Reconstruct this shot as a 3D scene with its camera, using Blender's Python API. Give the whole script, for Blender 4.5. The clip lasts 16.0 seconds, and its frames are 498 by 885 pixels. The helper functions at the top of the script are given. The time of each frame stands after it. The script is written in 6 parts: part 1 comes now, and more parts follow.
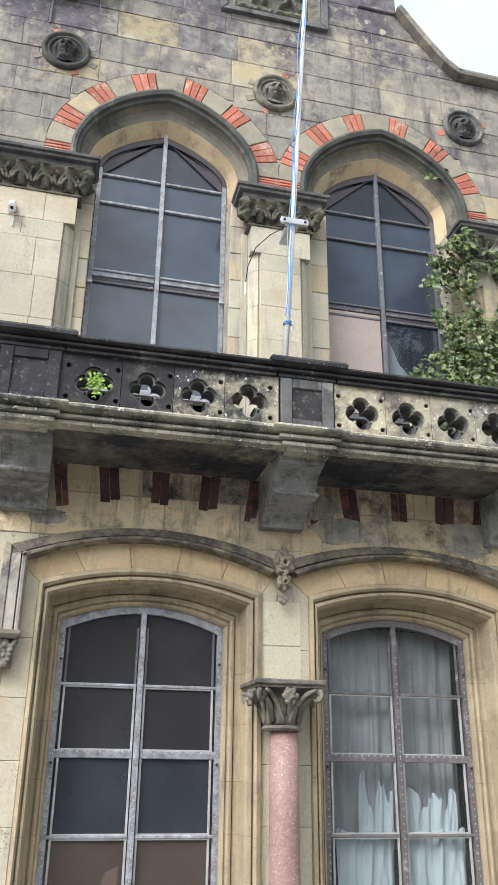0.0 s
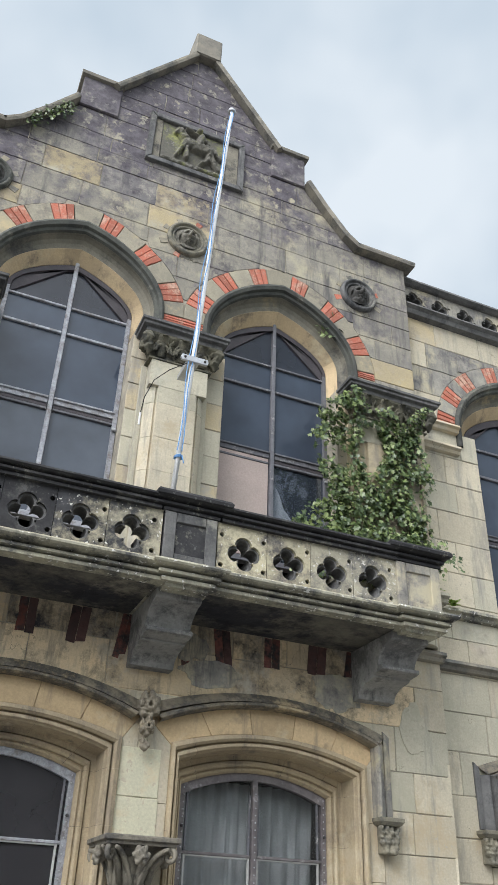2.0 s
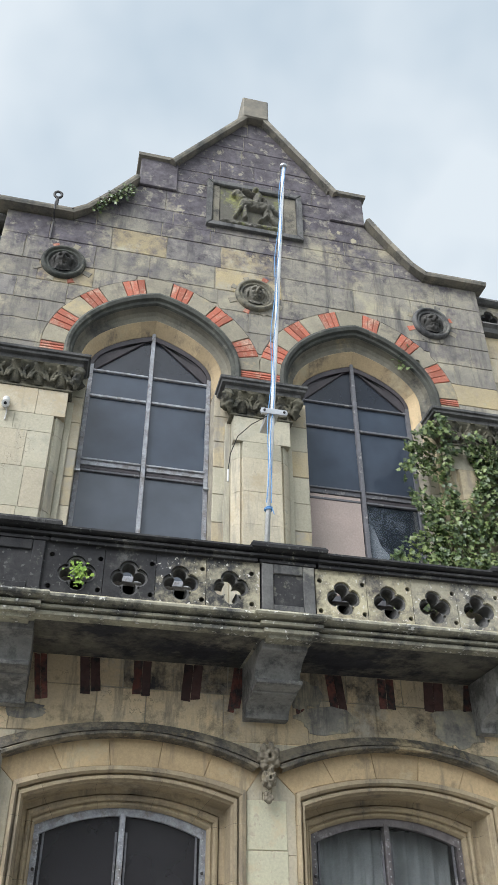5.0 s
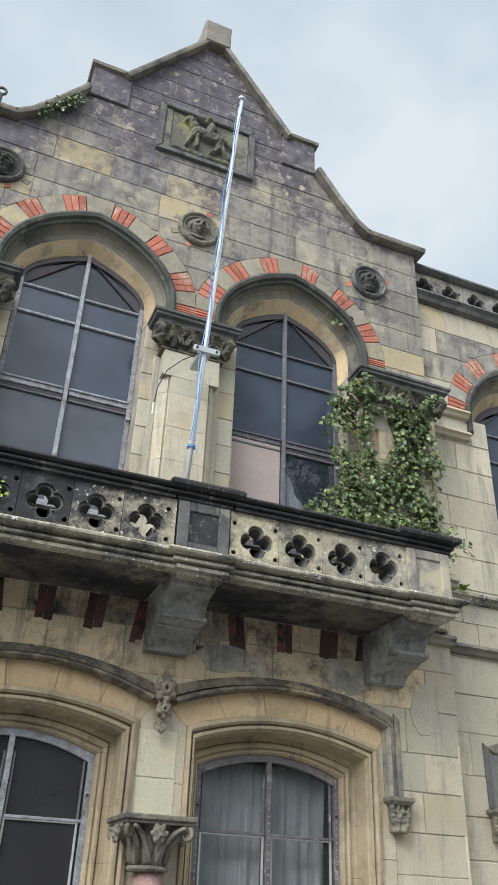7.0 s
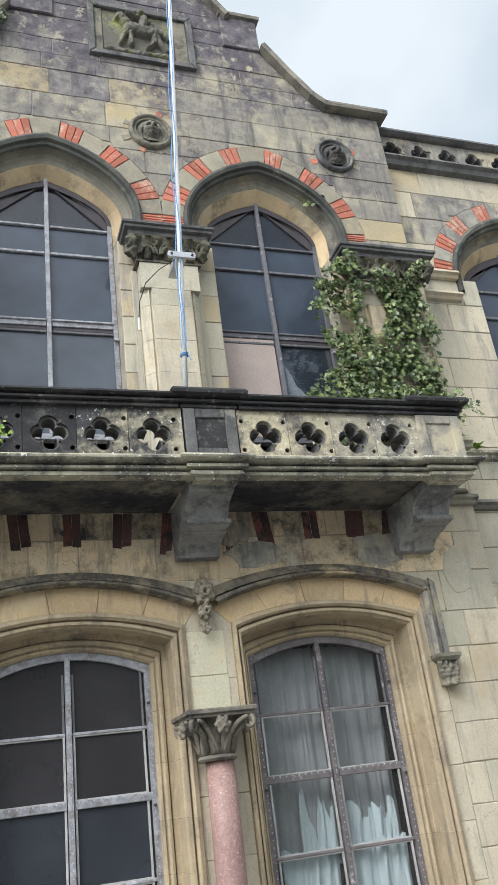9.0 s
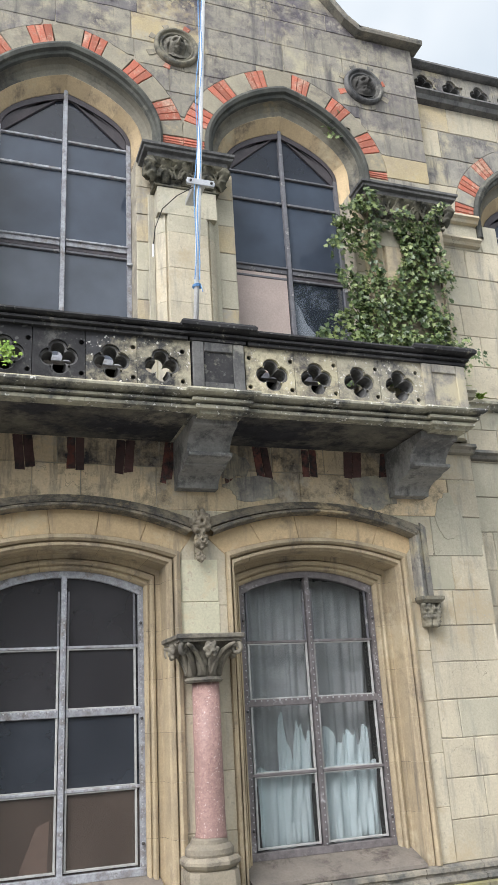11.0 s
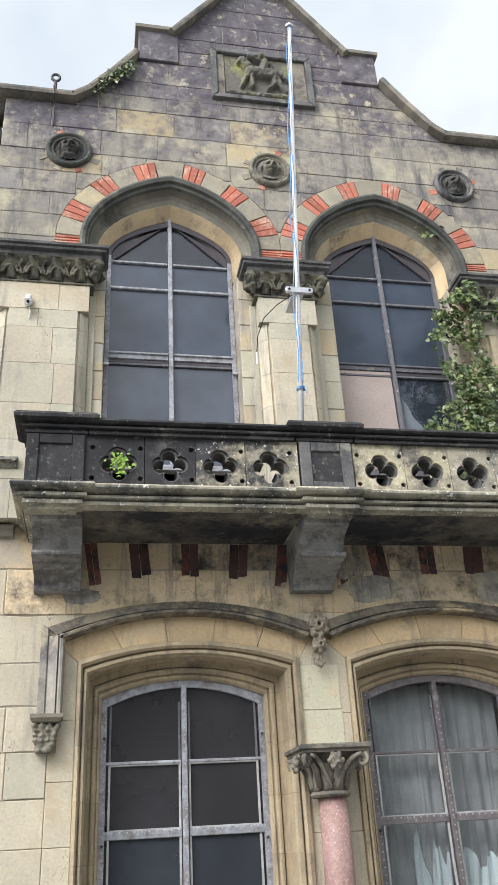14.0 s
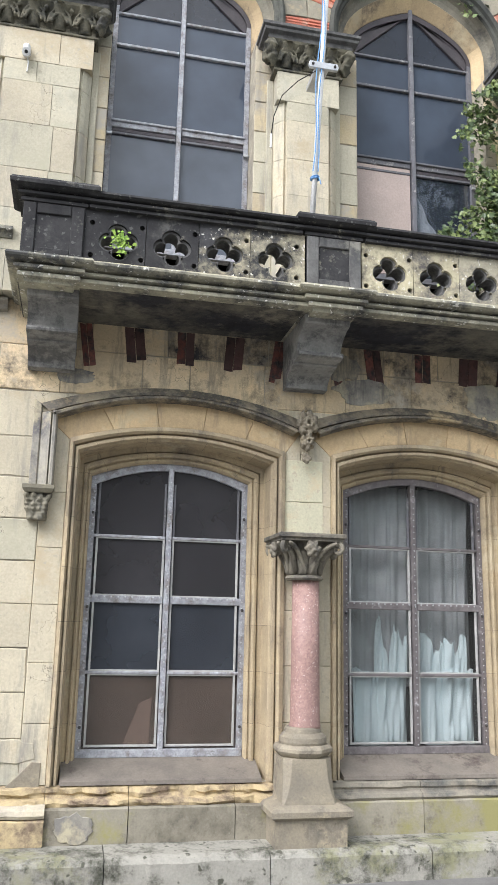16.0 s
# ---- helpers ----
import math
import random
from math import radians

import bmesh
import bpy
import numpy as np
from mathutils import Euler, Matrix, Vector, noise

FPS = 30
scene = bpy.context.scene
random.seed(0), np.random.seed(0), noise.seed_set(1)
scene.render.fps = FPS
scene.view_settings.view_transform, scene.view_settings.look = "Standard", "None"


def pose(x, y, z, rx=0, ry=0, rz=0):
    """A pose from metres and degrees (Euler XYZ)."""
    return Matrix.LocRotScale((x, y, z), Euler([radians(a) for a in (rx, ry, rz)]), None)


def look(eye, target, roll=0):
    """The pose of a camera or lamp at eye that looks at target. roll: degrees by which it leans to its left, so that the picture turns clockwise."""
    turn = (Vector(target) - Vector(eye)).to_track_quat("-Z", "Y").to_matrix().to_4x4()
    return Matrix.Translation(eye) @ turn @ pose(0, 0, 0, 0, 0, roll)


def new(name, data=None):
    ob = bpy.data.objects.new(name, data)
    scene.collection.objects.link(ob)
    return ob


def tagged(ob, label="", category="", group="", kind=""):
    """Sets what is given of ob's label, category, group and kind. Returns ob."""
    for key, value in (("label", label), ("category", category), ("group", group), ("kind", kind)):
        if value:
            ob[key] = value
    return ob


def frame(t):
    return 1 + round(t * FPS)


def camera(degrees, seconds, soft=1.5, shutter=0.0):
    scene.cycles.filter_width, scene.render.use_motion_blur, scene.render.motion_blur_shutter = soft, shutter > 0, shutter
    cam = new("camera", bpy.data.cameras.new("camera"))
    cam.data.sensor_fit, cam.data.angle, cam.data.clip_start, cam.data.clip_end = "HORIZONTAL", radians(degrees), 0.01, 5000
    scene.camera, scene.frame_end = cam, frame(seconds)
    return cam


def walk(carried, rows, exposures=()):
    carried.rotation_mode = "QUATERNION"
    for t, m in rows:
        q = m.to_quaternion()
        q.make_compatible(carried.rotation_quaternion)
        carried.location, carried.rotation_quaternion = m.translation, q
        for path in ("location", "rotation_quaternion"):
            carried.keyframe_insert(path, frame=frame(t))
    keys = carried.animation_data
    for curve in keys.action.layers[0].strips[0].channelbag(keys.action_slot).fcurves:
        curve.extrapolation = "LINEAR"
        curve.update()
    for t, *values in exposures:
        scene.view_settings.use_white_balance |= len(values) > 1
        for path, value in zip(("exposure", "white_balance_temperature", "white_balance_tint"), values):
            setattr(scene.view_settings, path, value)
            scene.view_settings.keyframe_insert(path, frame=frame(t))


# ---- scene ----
cam = camera(34.4, 16.0, soft=0.95)
PATH = [
    (0, (-1.599, -5.905, 1.715), (-1.178, -4.101, 2.47), 0.7),
    (0.5, (-1.644, -5.863, 1.739), (-1.146, -4.191, 2.717), 1.1),
    (1, (-1.644, -5.874, 1.751), (-1.137, -4.268, 2.83), 0.9),
    (1.5, (-1.631, -5.877, 1.75), (-1.078, -4.289, 2.833), 1.8),
    (2, (-1.622, -5.877, 1.744), (-0.978, -4.304, 2.799), 2.2),
    (2.5, (-1.614, -5.876, 1.748), (-0.906, -4.301, 2.758), 1.7),
    (3, (-1.644, -5.916, 1.754), (-0.972, -4.292, 2.709), 0.5),
    (3.5, (-1.558, -6.023, 1.73), (-1.065, -4.343, 2.696), -3.0),
    (3.7, (-1.525, -6.043, 1.736), (-1.079, -4.375, 2.745), -3.3),
    (5.8, (-1.535, -6.085, 1.754), (-1.123, -4.496, 2.897), 1.6),
    (6, (-1.544, -6.06, 1.76), (-1.101, -4.474, 2.895), 1.9),
    (6.5, (-1.642, -6.024, 1.753), (-1.104, -4.445, 2.855), 4.6),
    (7, (-1.664, -5.998, 1.747), (-1.039, -4.391, 2.76), 2.3),
    (7.5, (-1.631, -5.989, 1.723), (-1.021, -4.377, 2.736), -7.2),
    (8, (-1.609, -5.969, 1.677), (-0.988, -4.279, 2.548), -9.8),
    (8.5, (-1.616, -5.959, 1.675), (-0.977, -4.249, 2.493), -8.2),
    (9, (-1.612, -5.949, 1.678), (-0.973, -4.237, 2.49), -7.7),
    (9.2, (-1.616, -5.947, 1.68), (-0.962, -4.231, 2.471), -6.3),
    (11.3, (-1.671, -6.055, 1.759), (-1.026, -4.27, 2.389), -3.3),
    (11.5, (-1.664, -6.036, 1.763), (-1.038, -4.244, 2.39), -4.3),
    (12, (-1.655, -6.037, 1.733), (-1.072, -4.27, 2.466), -4.5),
    (12.5, (-1.633, -6.032, 1.706), (-1.137, -4.324, 2.62), -4.0),
    (13, (-1.631, -6.036, 1.725), (-1.226, -4.308, 2.647), -3.6),
    (13.5, (-1.641, -6.017, 1.725), (-1.28, -4.245, 2.579), -3.5),
    (14, (-1.624, -6.035, 1.705), (-1.266, -4.282, 2.599), -3.4),
    (14.5, (-1.646, -6.031, 1.707), (-1.29, -4.276, 2.599), -1.1),
    (15, (-1.671, -5.996, 1.711), (-1.315, -4.141, 2.367), -0.0),
    (15.5, (-1.668, -5.968, 1.694), (-1.265, -4.065, 2.16), 0.1),
    (16, (-1.664, -5.945, 1.687), (-1.258, -4.035, 2.115), 1.3),
]
GAIN = [(0, 0.25, 6350, 11), (0.5, 0.14, 6300, 11), (1.5, 0.04, 6300, 9.5), (2.0, -0.08, 6300, 9.5), (3.7, -0.08, 6300, 9.5), (5.8, -0.12, 6280, 8), (7.5, -0.14, 6280, 8), (8.5, -0.02, 6350, 9), (9.2, 0.04, 6350, 9), (11.3, 0.08, 6420, 11),
        (12, 0.22, 6380, 11), (12.5, 0.16, 6330, 10), (13, 0.16, 6430, 11.5), (14.5, 0.16, 6450, 11.5), (15, 0.1, 6450, 11.5), (16, 0.28, 6380, 11.5)]
walk(cam, [(t, look(eye, target, roll)) for t, eye, target, roll in PATH], exposures=GAIN)

# ---- world and light ----
world = bpy.data.worlds.new("overcast_sky")
scene.world = world
world.use_nodes = True
wt = world.node_tree
wn, wl = wt.nodes, wt.links
wn.clear()
SUN_EL, SUN_AZ = radians(42), radians(232)   # azimuth from +y clockwise: behind the viewer's left shoulder
sky = wn.new("ShaderNodeTexSky")
sky.sky_type, sky.sun_disc, sky.sun_elevation, sky.sun_rotation = "NISHITA", False, SUN_EL, SUN_AZ
sky.dust_density = 3.0
bg_sky, bg_cloud, bg_glow = wn.new("ShaderNodeBackground"), wn.new("ShaderNodeBackground"), wn.new("ShaderNodeBackground")
bg_sky.inputs["Strength"].default_value = 0.012
tc, cl, cr = wn.new("ShaderNodeTexCoord"), wn.new("ShaderNodeTexNoise"), wn.new("ShaderNodeValToRGB")
cl.inputs["Scale"].default_value, cl.inputs["Detail"].default_value = 2.4, 4
cr.color_ramp.elements[0].position, cr.color_ramp.elements[0].color = 0.36, (0.51, 0.615, 0.71, 1)
cr.color_ramp.elements[1].position, cr.color_ramp.elements[1].color = 0.60, (0.83, 0.885, 0.925, 1)
bg_cloud.inputs["Strength"].default_value = 1.0
# the cloud cover is brightest round the veiled sun
dot, rng = wn.new("ShaderNodeVectorMath"), wn.new("ShaderNodeMapRange")
dot.operation = "DOT_PRODUCT"
dot.inputs[1].default_value = (math.sin(SUN_AZ) * math.cos(SUN_EL), math.cos(SUN_AZ) * math.cos(SUN_EL), math.sin(SUN_EL))
rng.inputs["From Min"].default_value, rng.inputs["From Max"].default_value = 0.55, 1.0
rng.inputs["To Min"].default_value, rng.inputs["To Max"].default_value = 0.0, 2.6
bg_glow.inputs["Color"].default_value = (0.97, 0.985, 1.0, 1)
add1, add2, wo = wn.new("ShaderNodeAddShader"), wn.new("ShaderNodeAddShader"), wn.new("ShaderNodeOutputWorld")
for a, b in ((tc.outputs["Generated"], cl.inputs["Vector"]), (cl.outputs["Fac"], cr.inputs["Fac"]), (cr.outputs["Color"], bg_cloud.inputs["Color"]),
             (tc.outputs["Generated"], dot.inputs[0]), (dot.outputs["Value"], rng.inputs["Value"]), (rng.outputs["Result"], bg_glow.inputs["Strength"]),
             (sky.outputs["Color"], bg_sky.inputs["Color"]), (bg_sky.outputs[0], add1.inputs[0]), (bg_cloud.outputs[0], add1.inputs[1]),
             (add1.outputs[0], add2.inputs[0]), (bg_glow.outputs[0], add2.inputs[1]), (add2.outputs[0], wo.inputs["Surface"])):
    wl.new(a, b)
sun = new("sun", bpy.data.lights.new("sun", "SUN"))
sun.data.energy, sun.data.angle, sun.data.color = 2.7, radians(30), (1.0, 0.97, 0.98)
sun_dir = Vector(dot.inputs[1].default_value)
sun.matrix_world = look(sun_dir * 50, (0, 0, 0))
scene.view_settings.exposure = 0.0


# ---- materials ----
def surface(name, colours, scale=3.0, rough=0.85, bump=0.3, grain=60.0, vary=0.25, stain=None, amount=0.5, stain_scale=1.3, speck=None, metal=0.0, patch=None, streak=None, crack=0.0, soot=None):
    """A stone, wood or metal surface: two colours mixed by broad noise, fine grain, a stain with an outline of its own, and a tone for each piece."""
    m = bpy.data.materials.new(name)
    m.use_nodes = True
    t = m.node_tree
    n, link = t.nodes, t.links.new
    p = n["Principled BSDF"]
    co = n.new("ShaderNodeTexCoord")

    def noise_of(sc, detail=6.0, rou=0.6):
        q = n.new("ShaderNodeTexNoise")
        q.inputs["Scale"].default_value, q.inputs["Detail"].default_value, q.inputs["Roughness"].default_value = sc, detail, rou
        link(co.outputs["Object"], q.inputs["Vector"])
        return q.outputs["Fac"]

    def ramp(src, lo, hi):
        q = n.new("ShaderNodeMapRange")
        q.inputs["From Min"].default_value, q.inputs["From Max"].default_value = lo, hi
        link(src, q.inputs["Value"])
        return q.outputs["Result"]

    def mix(fac, a, b, kind="MIX"):
        q = n.new("ShaderNodeMix")
        q.data_type, q.blend_type = "RGBA", kind
        for socket, v in ((q.inputs["Factor"], fac), (q.inputs["A"], a), (q.inputs["B"], b)):
            if isinstance(v, (int, float)):
                socket.default_value = v
            elif isinstance(v, tuple):
                socket.default_value = (*v, 1)
            else:
                link(v, socket)
        return [o for o in q.outputs if o.type == "RGBA"][0]

    info = n.new("ShaderNodeObjectInfo")
    col = mix(ramp(noise_of(scale, 9.0, 0.7), 0.38, 0.62), colours[0], colours[1])
    tone = n.new("ShaderNodeMapRange")
    tone.inputs["To Min"].default_value, tone.inputs["To Max"].default_value = 1 - vary, 1 + vary
    link(info.outputs["Random"], tone.inputs["Value"])
    grey = n.new("ShaderNodeCombineColor")
    for c in "Red Green Blue".split():
        link(tone.outputs["Result"], grey.inputs[c])
    col = mix(1.0, col, grey.outputs["Color"], "MULTIPLY")
    fine = noise_of(grain, 4.0, 0.7)
    dark = mix(ramp(fine, 0.3, 0.7), (0.86, 0.86, 0.86), (1.07, 1.07, 1.07))
    col = mix(1.0, col, dark, "MULTIPLY")
    if stain:
        # the mask of each piece is shifted by its own number, so that stains break at some joints
        s1 = ramp(noise_of(stain_scale, 11.0, 0.76), 0.62 - 0.3 * amount, 0.70 - 0.3 * amount + 0.05)
        col = mix(s1, col, mix(ramp(noise_of(stain_scale * 6, 5.0), 0.3, 0.7), stain, tuple(min(1, 2.2 * v) for v in stain)))
    if patch:
        # broad patches with soft edges
        col = mix(ramp(noise_of(patch[1], 10.0, 0.72), 0.635 - 0.3 * patch[2], 0.735 - 0.3 * patch[2]), col, patch[0])
    if streak:
        # rain-washed runs, long in z
        mp, q = n.new("ShaderNodeMapping"), n.new("ShaderNodeTexNoise")
        mp.inputs["Scale"].default_value = (5.0, 5.0, 0.7)
        link(co.outputs["Object"], mp.inputs["Vector"]), link(mp.outputs["Vector"], q.inputs["Vector"])
        q.inputs["Scale"].default_value, q.inputs["Detail"].default_value, q.inputs["Roughness"].default_value = 1.0, 9.0, 0.72
        col = mix(ramp(q.outputs["Fac"], 0.66 - 0.3 * streak[1], 0.80 - 0.3 * streak[1]), col, streak[0])
    if soot:
        # soot that clings to the exposed top and one shoulder, running on over the joints in ragged clouds
        colour, gx, gz, zero = soot
        xyz, along, up = n.new("ShaderNodeSeparateXYZ"), n.new("ShaderNodeMath"), n.new("ShaderNodeMath")
        along.operation = up.operation = "MULTIPLY_ADD"
        along.inputs[1].default_value, up.inputs[1].default_value = gx, gz
        link(co.outputs["Object"], xyz.inputs["Vector"])
        link(xyz.outputs["X"], along.inputs[0]), link(noise_of(1.15, 10.0, 0.68), along.inputs[2])
        link(xyz.outputs["Z"], up.inputs[0]), link(along.outputs["Value"], up.inputs[2])
        fray = n.new("ShaderNodeMath")
        fray.operation, fray.inputs[1].default_value = "MULTIPLY_ADD", 0.55
        link(noise_of(5.5, 9.0, 0.7), fray.inputs[0]), link(up.outputs["Value"], fray.inputs[2])
        level = gz * zero + 0.275
        inner = mix(ramp(noise_of(6.0, 8.0, 0.72), 0.36, 0.66), colour, tuple(2.5 * v for v in colour))
        bare = n.new("ShaderNodeMath")
        bare.operation = "MULTIPLY"
        link(ramp(noise_of(8.5, 7.0, 0.65), 0.62, 0.55), bare.inputs[0]), link(ramp(fray.outputs["Value"], 0.45 + level, 0.60 + level), bare.inputs[1])
        col = mix(bare.outputs["Value"], col, inner)
    if crack:
        # a few hair cracks and open flakes, wandering
        vo, wob, sc = n.new("ShaderNodeTexVoronoi"), n.new("ShaderNodeTexNoise"), n.new("ShaderNodeVectorMath")
        vo.feature, vo.inputs["Scale"].default_value = "DISTANCE_TO_EDGE", 2.3
        wob.inputs["Scale"].default_value, wob.inputs["Detail"].default_value = 4.0, 6.0
        sc.operation = "MULTIPLY_ADD"
        sc.inputs[1].default_value = (0.8, 0.8, 0.8)
        link(co.outputs["Object"], wob.inputs["Vector"]), link(wob.outputs["Color"], sc.inputs[0])
        link(co.outputs["Object"], sc.inputs[2]), link(sc.outputs["Vector"], vo.inputs["Vector"])
        line = ramp(vo.outputs["Distance"], 0.007, 0.001)
        some = ramp(noise_of(1.9, 3.0), 0.66 - 0.14 * crack, 0.72 - 0.14 * crack)
        both = n.new("ShaderNodeMath")
        both.operation = "MULTIPLY"
        link(line, both.inputs[0]), link(some, both.inputs[1])
        col = mix(both.outputs["Value"], col, (0.17, 0.15, 0.12))
    if speck:
        col = mix(ramp(noise_of(speck[1], 2.0, 0.5), 0.645, 0.69), col, speck[0])
    link(col, p.inputs["Base Color"])
    p.inputs["Roughness"].default_value, p.inputs["Metallic"].default_value = rough, metal
    p.inputs["Specular IOR Level"].default_value = 0.3
    if bump:
        b1, b2 = n.new("ShaderNodeBump"), n.new("ShaderNodeBump")
        b1.inputs["Strength"].default_value, b1.inputs["Distance"].default_value = bump, 0.012
        b2.inputs["Strength"].default_value, b2.inputs["Distance"].default_value = bump * 0.6, 0.003
        link(noise_of(scale * 4, 8.0, 0.65), b1.inputs["Height"])
        link(fine, b2.inputs["Height"])
        link(b1.outputs["Normal"], b2.inputs["Normal"])
        link(b2.outputs["Normal"], p.inputs["Normal"])
    return m


# the diffuse film is dust and, on most panes, a reflection as colour
def pane_glass(name, tint, dust_sheen, dust_sheen_amount):
    m = bpy.data.materials.new(name)
    m.use_nodes = True
    t = m.node_tree
    n, link = t.nodes, t.links.new
    n.clear()
    out, tr, gl, df, mx, md, fr, no, co, rg = (n.new("ShaderNode" + k) for k in ("OutputMaterial", "BsdfTransparent", "BsdfGlossy", "BsdfDiffuse", "MixShader", "MixShader", "Fresnel", "TexNoise", "TexCoord", "MapRange"))
    tr.inputs["Color"].default_value, df.inputs["Color"].default_value = (*tint, 1), (*dust_sheen, 1)
    gl.inputs["Roughness"].default_value, fr.inputs["IOR"].default_value = 0.02, 1.5
    no.inputs["Scale"].default_value, no.inputs["Detail"].default_value = 2.5, 6
    rg.inputs["To Min"].default_value, rg.inputs["To Max"].default_value = dust_sheen_amount * 0.5, dust_sheen_amount * 1.5
    link(co.outputs["Object"], no.inputs["Vector"]), link(no.outputs["Fac"], rg.inputs["Value"])
    link(rg.outputs["Result"], md.inputs["Fac"]), link(tr.outputs[0], md.inputs[1]), link(df.outputs[0], md.inputs[2])
    link(fr.outputs[0], mx.inputs["Fac"]), link(md.outputs[0], mx.inputs[1]), link(gl.outputs[0], mx.inputs[2])
    link(mx.outputs[0], out.inputs["Surface"])
    return m


CREAM = surface("cream_limestone", ((0.58, 0.52, 0.39), (0.50, 0.445, 0.335)), 1.6, stain=(0.26, 0.23, 0.185), amount=0.22, vary=0.10, patch=((0.47, 0.39, 0.265), 1.1, 0.40), streak=((0.31, 0.29, 0.245), 0.46), speck=((0.44, 0.395, 0.31), 26), bump=0.9, crack=0.7)
BUFF = surface("buff_limestone", ((0.52, 0.43, 0.27), (0.46, 0.395, 0.285)), 2.0, stain=(0.19, 0.165, 0.13), amount=0.28, vary=0.08, patch=((0.37, 0.345, 0.29), 1.7, 0.46), streak=((0.26, 0.235, 0.20), 0.45), bump=0.5)
GREY = surface("grey_limestone", ((0.37, 0.345, 0.285), (0.23, 0.22, 0.20)), 3.2, stain=(0.075, 0.07, 0.075), amount=0.42, stain_scale=2.4, vary=0.10, patch=((0.46, 0.41, 0.29), 2.3, 0.5), streak=((0.12, 0.115, 0.115), 0.5), bump=0.5)
SOOT = surface("sooty_limestone", ((0.20, 0.188, 0.18), (0.28, 0.26, 0.23)), 3.0, stain=(0.075, 0.068, 0.075), amount=0.45, stain_scale=1.8, vary=0.12, patch=((0.42, 0.39, 0.32), 2.4, 0.32), streak=((0.09, 0.084, 0.088), 0.5), bump=0.5, soot=((0.068, 0.061, 0.068), -0.012, 0.120, 8.45))
PALE = surface("pale_green_limestone", ((0.53, 0.49, 0.375), (0.44, 0.41, 0.315)), 1.6, stain=(0.25, 0.24, 0.195), amount=0.22, vary=0.06, patch=((0.42, 0.395, 0.295), 1.0, 0.34), streak=((0.30, 0.285, 0.245), 0.42), speck=((0.42, 0.385, 0.30), 26), bump=0.7, crack=0.4)
ARCH = surface("golden_arch_stone", ((0.62, 0.465, 0.27), (0.50, 0.375, 0.225)), 2.2, stain=(0.17, 0.135, 0.095), amount=0.24, stain_scale=1.7, vary=0.10, patch=((0.57, 0.48, 0.32), 1.2, 0.3), streak=((0.27, 0.215, 0.155), 0.42), bump=0.5, crack=0.5)
# black blotches: soot, deepened to carry the balcony's shade as well
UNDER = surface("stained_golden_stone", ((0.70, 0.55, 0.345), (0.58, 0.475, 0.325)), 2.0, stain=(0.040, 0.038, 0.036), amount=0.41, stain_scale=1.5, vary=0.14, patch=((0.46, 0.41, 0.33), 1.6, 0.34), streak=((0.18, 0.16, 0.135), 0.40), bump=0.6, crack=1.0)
BRICK = surface("red_brick", ((0.50, 0.15, 0.095), (0.42, 0.165, 0.115)), 8.0, bump=0.6, stain=(0.33, 0.22, 0.165), amount=0.38, stain_scale=5, vary=0.22)
MOSSY = surface("mossy_base_stone", ((0.31, 0.285, 0.225), (0.235, 0.215, 0.17)), 3.0, bump=0.6, stain=(0.10, 0.09, 0.07), amount=0.42, stain_scale=3.0, vary=0.15, patch=((0.285, 0.265, 0.12), 1.0, 0.48))
SPLIT = surface("split_bed_stone", ((0.52, 0.41, 0.235), (0.36, 0.29, 0.19)), 4.0, bump=0.9, stain=(0.12, 0.09, 0.065), amount=0.42, stain_scale=4.0, vary=0.15)
MORTAR = surface("lime_mortar", ((0.45, 0.405, 0.315), (0.26, 0.24, 0.195)), 5.0, vary=0.0)
BLACK = surface("blackened_stone", ((0.024, 0.024, 0.026), (0.047, 0.046, 0.047)), 4.0, bump=0.5, stain=(0.25, 0.235, 0.18), amount=0.15, stain_scale=6, vary=0.12, patch=((0.075, 0.074, 0.072), 3.0, 0.3), speck=((0.10, 0.10, 0.096), 30))
LICHEN = surface("lichened_stone", ((0.52, 0.47, 0.32), (0.42, 0.38, 0.27)), 5.0, bump=0.5, stain=(0.07, 0.065, 0.06), amount=0.45, stain_scale=3, vary=0.1, speck=((0.62, 0.60, 0.52), 38))
DARK = surface("dark_weathered_stone", ((0.185, 0.182, 0.175), (0.105, 0.104, 0.102)), 3.0, bump=0.5, stain=(0.030, 0.031, 0.033), amount=0.45, stain_scale=2.2, vary=0.15, patch=((0.27, 0.26, 0.225), 2.2, 0.26), streak=((0.045, 0.046, 0.048), 0.42))
CARVED = surface("carved_stone", ((0.17, 0.16, 0.125), (0.27, 0.245, 0.18)), 6.0, bump=0.6, stain=(0.06, 0.06, 0.055), amount=0.45, stain_scale=5, vary=0.1)
MOULD = surface("moulded_stone", ((0.31, 0.28, 0.22), (0.21, 0.195, 0.165)), 4.0, bump=0.4, stain=(0.07, 0.07, 0.065), amount=0.5, stain_scale=3, vary=0.15)
HOODM = surface("sooty_hood_stone", ((0.27, 0.23, 0.165), (0.14, 0.128, 0.105)), 4.0, bump=0.8, stain=(0.030, 0.030, 0.030), amount=0.55, stain_scale=2.0, vary=0.2, patch=((0.46, 0.37, 0.23), 2.0, 0.28))
EDGEM = surface("speckled_edge_stone", ((0.42, 0.395, 0.295), (0.25, 0.24, 0.19)), 4.0, bump=0.6, stain=(0.05, 0.05, 0.048), amount=0.48, stain_scale=2.6, vary=0.15, speck=((0.66, 0.65, 0.60), 34))
SILL = surface("brown_sill_stone", ((0.215, 0.188, 0.158), (0.16, 0.142, 0.122)), 4.0, stain=(0.045, 0.036, 0.032), amount=0.28, stain_scale=3.2, vary=0.05)
